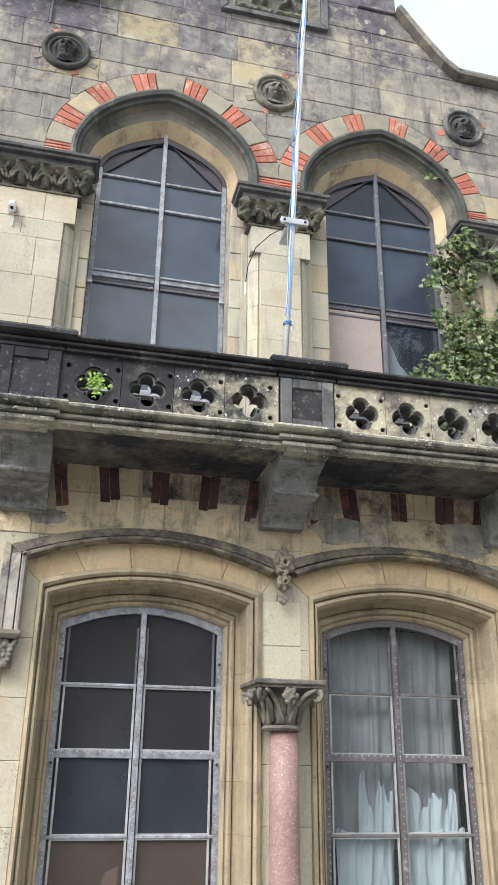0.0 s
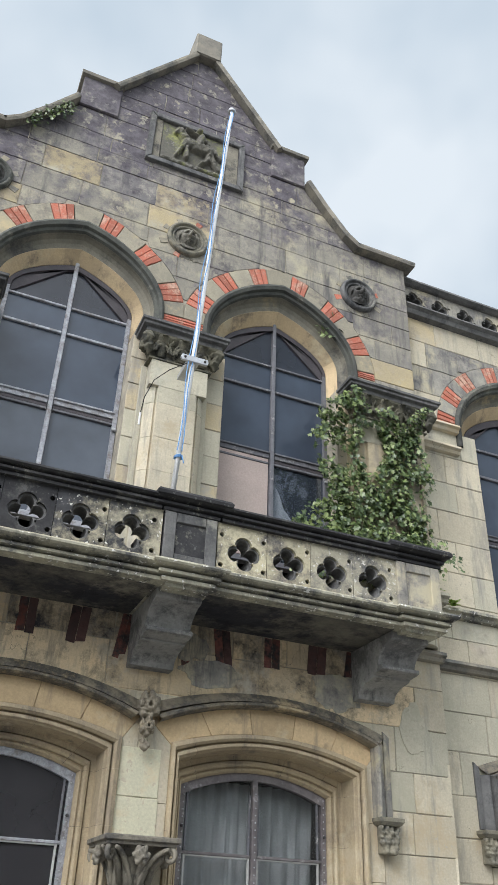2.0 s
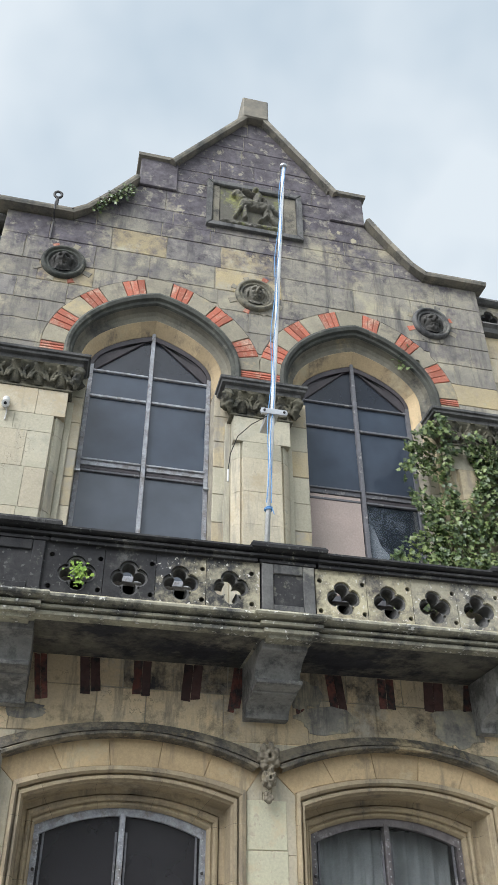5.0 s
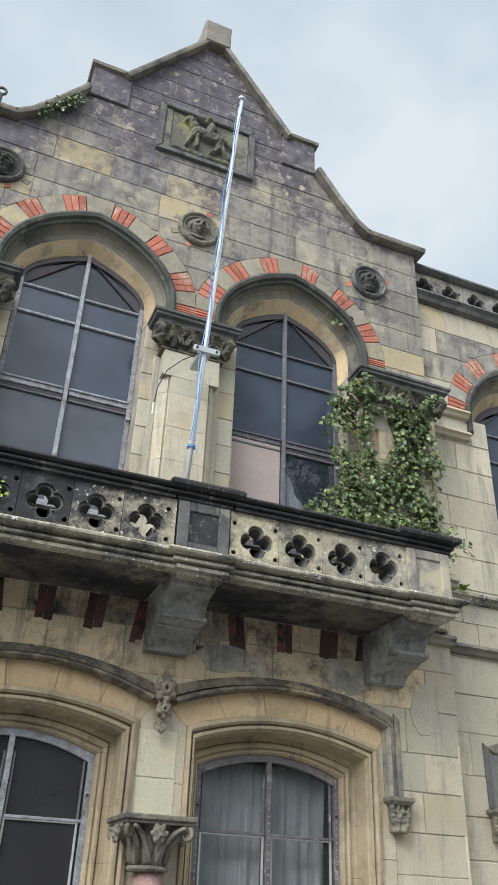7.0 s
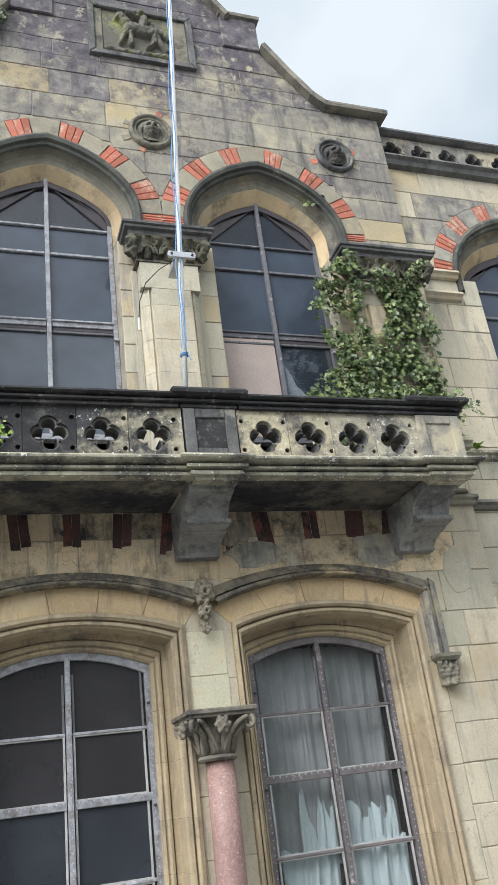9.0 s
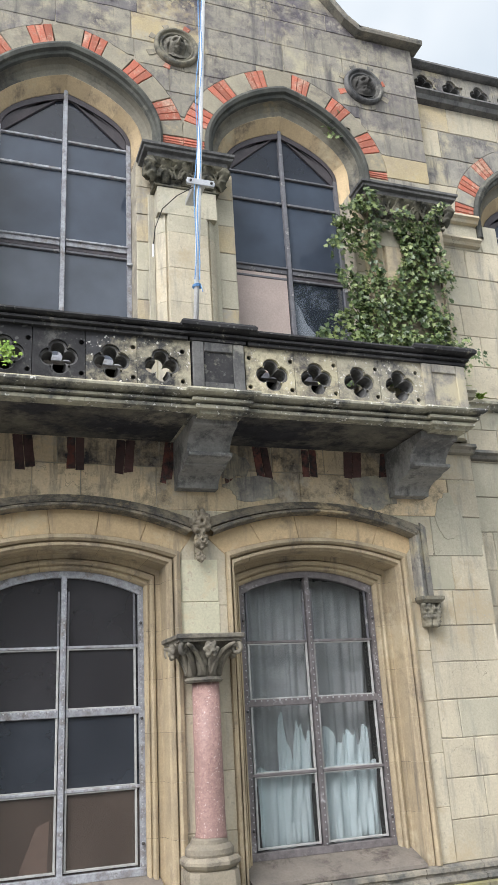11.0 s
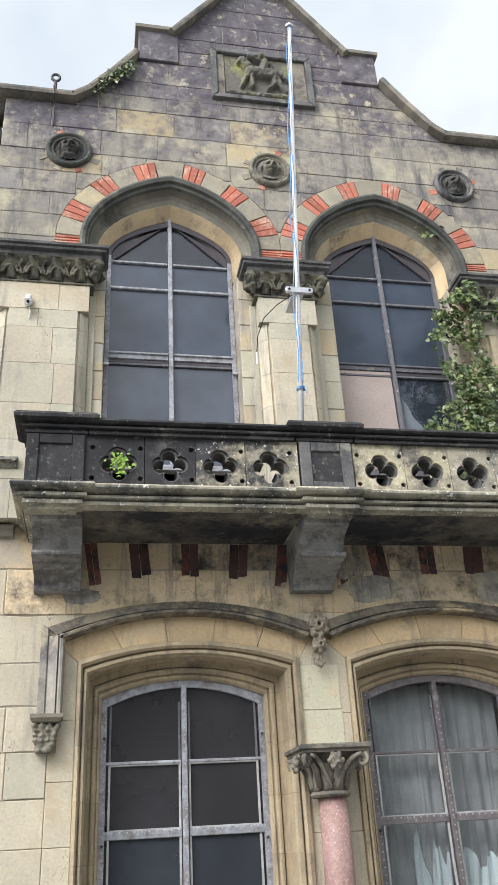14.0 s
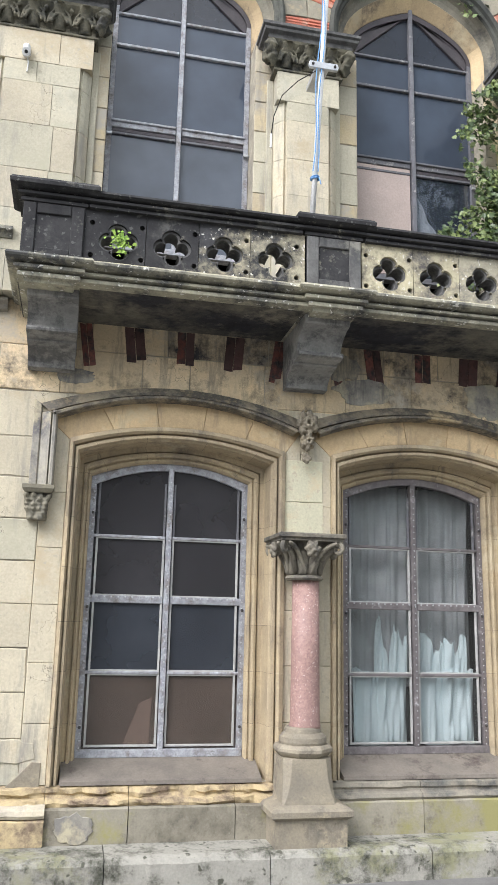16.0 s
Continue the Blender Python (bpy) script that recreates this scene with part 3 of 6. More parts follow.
def ashlar(wall, y, thick, left, right, levels, holes, pick, course=0.32, length=0.6, seed=1, skip=None, gap=0.002):
    """Fill a wall with coursed stone round its openings: the core in lime mortar, and each block a piece of its own.
    left, right: functions of z; holes: (centre, half width of z); levels: heights where the outline breaks."""
    rnd = random.Random(seed)
    zs = []
    for a, b in zip(levels, levels[1:]):
        k = max(1, round((b - a) / course))
        zs += [a + (b - a) * i / k for i in range(k)]
    zs.append(levels[-1])
    core = bmesh.new()
    blocks = []
    for z0, z1 in zip(zs, zs[1:]):
        k = 4
        lev = [z0 + (z1 - z0) * min(max(i / k, 0.0005), 0.9995) for i in range(k + 1)]
        edges = [[left(z) for z in lev]]
        for cx, hw in sorted(holes, key=lambda h: h[0]):
            w = [hw(z) for z in lev]
            if sum(v is not None for v in w) < 3:
                continue
            w = [0.0 if v is None else v for v in w]
            edges += [[cx - v for v in w], [cx + v for v in w]]
        edges.append([right(z) for z in lev])
        for lo, hi in zip(edges[::2], edges[1::2]):
            if max(h - l for l, h in zip(lo, hi)) < 0.02:
                continue
            hi = [max(h, l + 0.001) for l, h in zip(lo, hi)]
            outline = [(x, z) for x, z in zip(lo, lev)] + [(x, z) for x, z in zip(hi[::-1], lev[::-1])]
            f = [core.verts.new((x, y + 0.005, z)) for x, z in outline]
            b = [core.verts.new((x, y + thick, z)) for x, z in outline]
            core.faces.new(f), core.faces.new(b[::-1])
            for i in range(len(f)):
                core.faces.new((f[i], b[i], b[(i + 1) % len(f)], f[(i + 1) % len(f)]))
            a, e = min(lo), max(hi)
            joints, x = [a], a + length * rnd.uniform(0.35, 1.1)
            while x < e - 0.22:
                joints.append(x)
                x += length * rnd.uniform(0.6, 1.45)
            joints.append(e)
            for ja, jb in zip(joints, joints[1:]):
                pl = [(min(max(ja + gap, l + gap), h), z) for l, h, z in zip(lo, hi, lev)]
                pr = [(max(min(jb - gap, h - gap), l), z) for l, h, z in zip(lo, hi, lev)]
                wide = [q[0] - p[0] for p, q in zip(pl, pr)]
                keep = [i for i in range(k + 1) if wide[i] > 0.02]
                if len(keep) < 2:
                    continue
                straight = all(abs(pl[i][0] - pl[0][0]) < 1e-4 and abs(pr[i][0] - pr[0][0]) < 1e-4 for i in range(k + 1))
                if straight:
                    keep = [0, k]
                lowz, topz = lev[keep[0]] + gap, lev[keep[-1]] - gap
                o = [(pl[i][0], min(max(pl[i][1], lowz), topz)) for i in keep]
                o2 = [(pr[i][0], min(max(pr[i][1], lowz), topz)) for i in keep]
                mx, mz = (ja + jb) / 2, (z0 + z1) / 2
                if skip and skip(mx, mz):
                    continue
                jit = [(px + rnd.uniform(-0.0025, 0.0025), pz + rnd.uniform(-0.0025, 0.0025)) for px, pz in o2 + o[::-1]]
                blocks.append((jit, mx, mz))
    part("masonry_core", core, MORTAR, wall, "recessed lime mortar joints")
    for o, mx, mz in blocks:
        bm = bmesh.new()
        piece(bm, chipped(o, rnd), y - rnd.uniform(0.0, 0.006), y + 0.03, rnd.uniform(0.003, 0.007))
        part("stone_block", bm, pick(mx, mz, rnd), wall)


def voussoirs(wall, inner, outer, y, plan, mats, back=0.08, gap=0.006, worn=True):
    """Wedges between two outlines of equal count; plan lists (fraction, kind), kinds index mats; brick kinds are cut in three."""
    seg = [math.dist(a, b) for a, b in zip(inner, inner[1:])]
    whole = sum(seg)

    def sample(pts, f):
        s = f * whole
        for i, d in enumerate(seg):
            if s <= d or i == len(seg) - 1:
                q = min(1, s / d) if d else 0
                (ax, az), (bx, bz) = pts[i], pts[i + 1]
                if (i == 0 and d > 0.5 and q < 0.93) or (i == len(seg) - 1 and d > 0.5 and q > 0.07):
                    return (ax + (bx - ax) * q, inner[i][1] + (inner[i + 1][1] - inner[i][1]) * q)
                return (ax + (bx - ax) * q, az + (bz - az) * q)
            s -= d
    total, at = sum(f for f, _ in plan), 0.0
    chip = random.Random(len(plan))
    for f, kind in plan:
        cuts = 3 if kind == "brick" else 1
        for c in range(cuts):
            f0, f1 = (at + f * c / cuts) / total, (at + f * (c + 1) / cuts) / total
            g = (gap if cuts == 1 else 0.55 * gap) / whole
            f0, f1 = f0 + g * 0.5, f1 - g * 0.5
            mid = (f0 + f1) / 2
            i3 = [sample(inner, q) for q in (f0, mid, f1)]
            o3 = [sample(outer, q) for q in (f0, mid, f1)]
            bm = bmesh.new()
            piece(bm, chipped(i3 + o3[::-1], chip, 0.07) if worn else i3 + o3[::-1], y - (0.004 if cuts == 1 else 0.002 * c), y + back, 0.005)
            part("brick" if kind == "brick" else "stone_block", bm, mats[kind], wall)
        at += f

# ---- ground and an unseen backdrop wall across the street ----
bm = bmesh.new()
box(bm, -600, 600, -600, 600, -0.4, 0.0)
tagged(part("ground", bm, ASPHALT), "unseen grey paving up to the facade, toned for bounced light", "ground", kind="structure")
# added out of view so the panes have something to reflect
bm = bmesh.new()
box(bm, -40, 40, -24.6, -24, 0.0, 8.5)
tagged(part("wall_opposite", bm, FARWALL), "unseen plain wall added across the street for reflections", "wall", kind="structure")

X0 = 0.04
LOWER = (X0 - 1.0, X0 + 1.01)
UPPER = (X0 - 1.07, X0 + 1.07)
WING_U, WING_L = 4.14, 4.10


def low_outline(cx, foot=0.56):
    wider = 0.06 if cx < 0 else 0.045   # the right-hand jamb splays a little more

    def at(d):
        e = wider * max(0.0, 1 - max(d, 0) / 0.18) / 0.79
        return [(x + e * max(0.0, x - cx), z) for x, z in flat_arch(cx, 0.79, 2.962 - 0.30 * max(d, 0), 0.13, foot, d)]
    return at


def up_outline(cx, foot=6.57, hw=0.86, spring=6.87, rise=0.87):
    return lambda d: round_arch(cx, hw, spring, rise - 0.55 * max(d, 0) * (d > 0), 0.12, foot, d)


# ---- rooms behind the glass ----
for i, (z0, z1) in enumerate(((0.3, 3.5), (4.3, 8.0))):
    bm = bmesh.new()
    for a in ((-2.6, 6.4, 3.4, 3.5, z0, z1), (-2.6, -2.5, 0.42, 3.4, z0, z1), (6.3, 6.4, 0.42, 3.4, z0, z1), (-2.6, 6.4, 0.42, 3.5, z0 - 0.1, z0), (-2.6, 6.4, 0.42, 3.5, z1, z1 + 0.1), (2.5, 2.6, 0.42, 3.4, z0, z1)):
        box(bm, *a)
    tagged(part(("wall_room_lower", "wall_room_upper")[i], bm, ROOM), "plastered room behind the windows, coloured near black to look unlit", "room", kind="structure")


# ---- plinth ----
ledge = thing("plinth", "pale stepped stone plinth with black moss stains along the wall foot", "plinth", kind="structure")
rnd = random.Random(5)
x = -3.4
while x < 6.6:
    w = rnd.uniform(0.75, 1.15)
    bm = bmesh.new()
    worn_moulding(bm, [(-0.38, 0.205), (-0.425, 0.19), (-0.44, 0.165), (-0.44, 0.0)], x + 0.003, x + w - 0.003, 0.1, 0.010)
    part("ledge_stone", bm, LEDGE, ledge)
    x += w
x = -2.7
while x < 2.7:
    w = min(rnd.uniform(0.5, 1.0), 2.7 - x)
    bm = bmesh.new()
    moulding(bm, [(-0.08, 0.43), (-0.10, 0.42), (-0.10, 0.205)], x + 0.003, x + w - 0.003, 0.1)
    part("base_stone", bm, MOSSY, ledge)
    bm = bmesh.new()
    worn_moulding(bm, [(-0.02, 0.56), (-0.055, 0.545), (-0.06, 0.515), (-0.045, 0.50), (-0.045, 0.485), (-0.085, 0.475), (-0.095, 0.45), (-0.08, 0.432)], x + 0.002, x + w - 0.002, 0.1, 0.03 if x < 0 else 0.008)
    part("plinth_moulding", bm, SPLIT if x < 0 else MOULD, ledge)
    x += w


for x0, x1 in ((-2.78, -1.74),):
    x = x0
    while x < x1 - 0.01:
        w = min(rnd.uniform(0.28, 0.42), x1 - x)
        bm = bmesh.new()
        worn_moulding(bm, [(-0.12, 0.37), (-0.135, 0.36), (-0.135, 0.207)], x + 0.003, x + w - 0.003, 0.1)
        part("base_stone", bm, SPLIT, ledge)
        bm = bmesh.new()
        worn_moulding(bm, [(-0.06, 0.46), (-0.10, 0.45), (-0.13, 0.425), (-0.14, 0.40), (-0.13, 0.378), (-0.11, 0.372)], x + 0.003, x + w - 0.003, 0.1)
        part("plinth_moulding", bm, CREAM, ledge)
        x += w


# ---- windows ----
def window(name, label, outline, foot, inset, y, cx, hw, rails, mull, glass, wood, head, thick=0.055, clips=(), diag=None):
    """A timber window: outer frame round the outline, a central mullion, rails, and one pane for each light."""
    win = thing(name, label, "window", kind="structure")
    bm = bmesh.new()
    o0, o1 = outline(inset), outline(inset + thick)
    o0[0], o0[-1] = (o0[0][0], foot), (o0[-1][0], foot)
    o1[0], o1[-1] = (o1[0][0], foot), (o1[-1][0], foot)
    rows = [[(a, yy, z) for a, z in o] for o, yy in ((o0, y + 0.07), (o0, y), (o1, y - 0.004), (o1, y + 0.02), (o1, y + 0.07))]
    last = len(o0) - 1
    if diag:
        legs = [i for i, (_, z) in enumerate(o0) if z > diag[0]]
        runs = [(0, legs[0], wood), (legs[-1], last, wood), (legs[0], legs[-1], WOODX)]
    else:
        runs = [(0, last, wood)]
    for k, (a, b, paint) in enumerate(runs):
        grid_faces(bm, [r[a:b + 1] for r in rows])
        if k == 0:
            box(bm, cx - hw, cx + hw, y - 0.012, y + 0.07, foot - 0.01, foot + thick * 1.1, 0.006)
        part("window_frame", bm, paint, win)
        bm = bmesh.new()
    bm.free()
    bm = bmesh.new()
    bar(bm, (cx, foot + thick), (cx, mull), thick * 0.9 + 0.004, y - 0.012, y + 0.06)
    part("mullion", bm, wood, win)
    for z, w in rails:
        for s in (-1, 1):
            bm = bmesh.new()
            xa, xb = (cx - hw + 0.03, cx - 0.026) if s < 0 else (cx + 0.026, cx + hw - 0.03)
            bar(bm, (xa, z), (xb, z), w, y + 0.004, y + 0.055)
            if w > 0.055:
                bar(bm, (xa, z + w * 0.28), (xb, z + w * 0.28), w * 0.3, y - 0.012, y + 0.02)
            part("rail", bm, wood, win)
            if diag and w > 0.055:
                # a dark bar stands in for the shaded recess above the lower sash's rail
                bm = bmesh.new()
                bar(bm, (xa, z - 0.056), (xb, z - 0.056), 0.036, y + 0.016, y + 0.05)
                part("rail", bm, WOODX, win, "dark bar drawn as the shaded recess below the meeting rail")
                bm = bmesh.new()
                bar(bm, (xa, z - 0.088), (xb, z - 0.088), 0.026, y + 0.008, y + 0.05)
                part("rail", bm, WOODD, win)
    if diag:
        for s in (-1, 1):
            bm = bmesh.new()
            bar(bm, (cx + s * (hw - 0.05), diag[0]), (cx + s * 0.03, diag[1]), 0.016, y + 0.008, y + 0.055)
            part("head_bar", bm, WOODX, win)
            # dark infill between the straight head bar and the curved frame
            arc = [(a, z) for a, z in o1 if (a - cx) * s > 0.03 and z > diag[0]]
            arc.sort(key=lambda p: p[1])
            poly = arc + [(cx + s * 0.03, diag[1] + 0.01), (cx + s * (hw - 0.05), diag[0])]
            bm = bmesh.new()
            piece(bm, poly if s > 0 else poly[::-1], y + 0.012, y + 0.05, 0.002)
            part("head_panel", bm, WOODX, win, "dark painted infill of the window head")
    zs = [foot + thick] + sorted(z for z, _ in rails)
    for za, zb in zip(zs, zs[1:]):
        for s in (-1, 1):
            bm = bmesh.new()
            x0, x1 = (cx - hw + 0.02, cx) if s < 0 else (cx, cx + hw - 0.02)
            box(bm, x0, x1, y + 0.03, y + 0.034, za, zb)
            pn = part("pane", bm, (glass[zs.index(za)] if isinstance(glass, tuple) else glass), win)
            pn.visible_shadow = False
    for s in (-1, 1):
        top = [(a, z) for a, z in o0 if z >= zs[-1] and (a - cx) * s >= -1e-3]
        bm = bmesh.new()
        pts = sorted(top, key=lambda p: -p[0] * s)
        edge = hw - 0.004
        poly = [(cx, zs[-1]), (cx + s * edge, zs[-1])] + [(a, z) for a, z in pts if z > zs[-1] + 1e-3]
        if poly[-1][0] != cx:
            poly.append((cx, max(z for _, z in poly)))
        f = [bm.verts.new((a, y + 0.03, z)) for a, z in poly]
        b = [bm.verts.new((a, y + 0.034, z)) for a, z in poly]
        bm.faces.new(f), bm.faces.new(b[::-1])
        for i in range(len(f)):
            bm.faces.new((f[i], b[i], b[(i + 1) % len(f)], f[(i + 1) % len(f)]))
        pn = part("pane", bm, (glass[-1] if isinstance(glass, tuple) else glass), win)
        pn.visible_shadow = False
    for xx, zz in clips:
        bm = bmesh.new()
        box(bm, xx - 0.04, xx + 0.04, y - 0.03, y - 0.012, zz - 0.011, zz + 0.011, 0.003)
        blob(bm, xx, y - 0.032, zz, 0.007, 0.006, 0.007, u=8, v=5)
        part("fixing_clip", bm, METAL, win, "small galvanised fixing clip")
    return win


for i, cx in enumerate(LOWER):
    ww = window(f"window_{i + 1}", ("tall timber window with riveted grey guard frame and dark grimy panes, reflections in their colour", "tall timber window with riveted grey guard frame over white curtains")[i],
                low_outline(cx), 0.70, 0.18, 0.25, cx, 0.61, [(1.28, 0.022), (1.81, 0.055), (2.28, 0.022)], 2.82, ((GLASSB, GLASSW, GLASSL, GLASSL), GLASSC)[i], (WOOD, WOODM)[i], None, thick=0.042)
    for s in (-1, 1):
        for z in (0.9, 1.75, 2.45):
            bm = bmesh.new()
            blob(bm, cx + s * 0.585, 0.235, z, 0.012, 0.012, 0.012, u=8, v=5)
            part("bolt", bm, IRON, ww)
        # the sashes stand a little behind the guard
        xa, xb = (cx - 0.55, cx - 0.028) if s < 0 else (cx + 0.028, cx + 0.55)
        for za, zb, wood in ((0.76, 1.275, SASH), (1.285, 1.80, SASH), (1.83, 2.275, SASH), (2.285, 2.70, WOODD)):
            bm = bmesh.new()
            w = 0.016
            bar(bm, (xa + w / 2, za), (xa + w / 2, zb), w, 0.262, 0.279, 0.003)
            bar(bm, (xb - w / 2, za), (xb - w / 2, zb), w, 0.262, 0.279, 0.003)
            if zb < 2.5:
                bar(bm, (xa + w, zb - w / 2), (xb - w, zb - w / 2), w, 0.262, 0.279, 0.003)
                bar(bm, (xa + w, za + w / 2), (xb - w, za + w / 2), w, 0.262, 0.279, 0.003)
            part("sash", bm, wood, ww)
    bm = bmesh.new()
    for k in range(23):
        blob(bm, cx - 0.57 + 1.14 * k / 22, 0.236, 1.826, 0.007, 0.006, 0.007, u=6, v=4)
    for k in range(40):
        for xx in (cx - 0.582, cx + 0.002, cx + 0.582):
            blob(bm, xx, 0.237, 0.76 + 0.05 * k, 0.006, 0.006, 0.006, u=6, v=4)
    tagged(part("rivets", bm, METAL, ww), kind="stuff")
    bm = bmesh.new()
    moulding(bm, [(0.27, 0.70), (0.235, 0.69), (-0.03, 0.585), (-0.035, 0.56)], cx - 0.70, cx + 0.70, 0.33)
    tagged(part("window_sill", bm, SILL), "sloping brown stone sill below the lower window", "sill", kind="structure")

for i, cx in enumerate(UPPER):
    window(f"window_{i + 3}", ("pointed timber window with grey frame and dusty panes coloured like reflected sky", "pointed timber window with grey frame, one light boarded up")[i],
           up_outline(cx, 4.6), 4.6, 0.255, 0.2, cx, 0.605, [(5.74, 0.075), (6.50, 0.028), (6.81, 0.024)], 7.42, ((GLASSV, GLASSU, GLASSU, GLASSH), (GLASSK, GLASSU, GLASSU, GLASSH))[i], (WOOD, WOODD)[i], None, thick=0.04,
           clips=[(cx - 0.60, 5.62), (cx + 0.60, 5.58)], diag=(6.82, 7.31))
window("window_5", "pointed timber window of the side wing with grey frame", up_outline(WING_U, 4.55, 0.84, 6.65, 0.86), 4.55, 0.255, 0.34, WING_U, 0.585,
       [(5.5, 0.06), (6.25, 0.035), (6.6, 0.03)], 7.15, GLASSU, WOODD, None, clips=[(WING_U - 0.6, 5.4)], diag=(6.62, 7.12))
window("window_6", "tall timber window of the side wing with dark panes", lambda d: flat_arch(WING_L, 0.79, 2.85, 0.13, 0.56, d), 0.70, 0.18, 0.39, WING_L, 0.61,
       [(1.28, 0.04), (1.81, 0.06), (2.28, 0.04)], 2.75, GLASSL, WOODD, None)


# curtains: hanging folds, each pair of leaves its own thing
def curtain(name, label, x0, x1, z0, z1, y, folds, mat, tuck=0.0, seed=0, torn=0.0):
    bm = bmesh.new()
    rnd2 = random.Random(seed)
    ph = rnd2.uniform(0, 6)
    rows = []
    for j in range(15):
        v = j / 14
        row = []
        for k in range(61):
            u = k / 60
            rag = noise.noise(Vector((u * 4.0, ph, 1.0))) + 0.55 * noise.noise(Vector((u * 13.0, ph, 3.0)))
            z = z1 + (z0 - z1) * v - torn * (1 - v) * (0.6 + 1.7 * rag)
            pinch = 1 - tuck * math.sin(math.pi * min(1, v * 1.15)) ** 2
            xx = x0 + (x1 - x0) * u * pinch
            fold = noise.noise(Vector((u * folds * 0.9 + 0.5 * v, v * 0.7, ph))) + 0.5 * noise.noise(Vector((u * folds * 2.1 + 0.9 * v, v * 1.1, ph + 7)))
            crumple = 0.02 * noise.noise(Vector((u * 9, v * 5, ph))) * v if tuck else 0.0
            row.append((xx, y + 0.052 * fold + crumple, z + 0.012 * math.sin(9 * u + ph) * v))
        rows.append(row)
    grid_faces(bm, rows)
    ob = part(name, bm, mat, smooth=True)
    sol = ob.modifiers.new("cloth", "SOLIDIFY")
    sol.thickness = 0.003
    return tagged(ob, label, "curtain", "curtains of the lower window")


cx = LOWER[1]
curtain("net_curtain", "long greyish net curtain hanging behind the grimy panes", cx - 0.56, cx + 0.02, 1.18, 2.80, 0.42, 11, CURTAIN, 0.0, 1)
curtain("net_curtain", "long greyish net curtain hanging behind the grimy panes", cx + 0.0, cx + 0.58, 1.25, 2.80, 0.44, 11, CURTAIN, 0.0, 2)
# brighter cloth: the curtain as lit through clean glass, put into colour
for x0, x1, z0, z1, yy, folds, seed, torn in ((-0.50, -0.035, 0.74, 1.34, 0.345, 9, 3, 0.03), (0.035, 0.55, 0.74, 1.34, 0.348, 9, 4, 0.03), (-0.30, -0.04, 1.26, 1.66, 0.362, 6, 5, 0.14), (0.06, 0.50, 1.26, 1.62, 0.366, 9, 6, 0.13)):
    curtain("white_curtain", "white curtain gathered low behind the window, its lit brightness in the colour", cx + x0, cx + x1, z0, z1, yy, folds, CLOTH, 0.02 if z0 < 1 else 0.0, seed, torn)
# things behind the left-hand panes and in the boarded light
bm = bmesh.new()
piece(bm, [(LOWER[0] - 0.28, 0.75), (LOWER[0] - 0.08, 0.75), (LOWER[0] - 0.07, 1.10), (LOWER[0] - 0.16, 1.06)], 0.30, 0.315, 0.004)
tagged(part("cardboard_sheet", bm, BOARD), "pale cardboard sheet leaning behind the dark window", "board")
bm = bmesh.new()
box(bm, UPPER[1] - 0.57, UPPER[1] - 0.03, 0.215, 0.228, 4.66, 5.70, 0.003)
tagged(part("window_board", bm, BOARD), "pinkish board closing one light of the upper window", "board")
# a white sheet stands in for the pale reflection in this pane
bm = bmesh.new()
rows = []
for j in range(9):
    v = j / 8
    rows.append([(UPPER[1] + 0.04 + 0.55 * u * (0.25 + 0.75 * v), 0.252 + 0.010 * math.sin(9 * u + 3 * v), 5.46 - 0.8 * v - 0.25 * u * (1 - v) + 0.03 * math.sin(6 * u)) for u in [k / 10 for k in range(11)]])
grid_faces(bm, rows)
ob = tagged(part("white_cloth", bm, WHITE, smooth=True), "crumpled white sheet standing in for a reflection in the upper window", "cloth")
ob.modifiers.new("cloth", "SOLIDIFY").thickness = 0.003


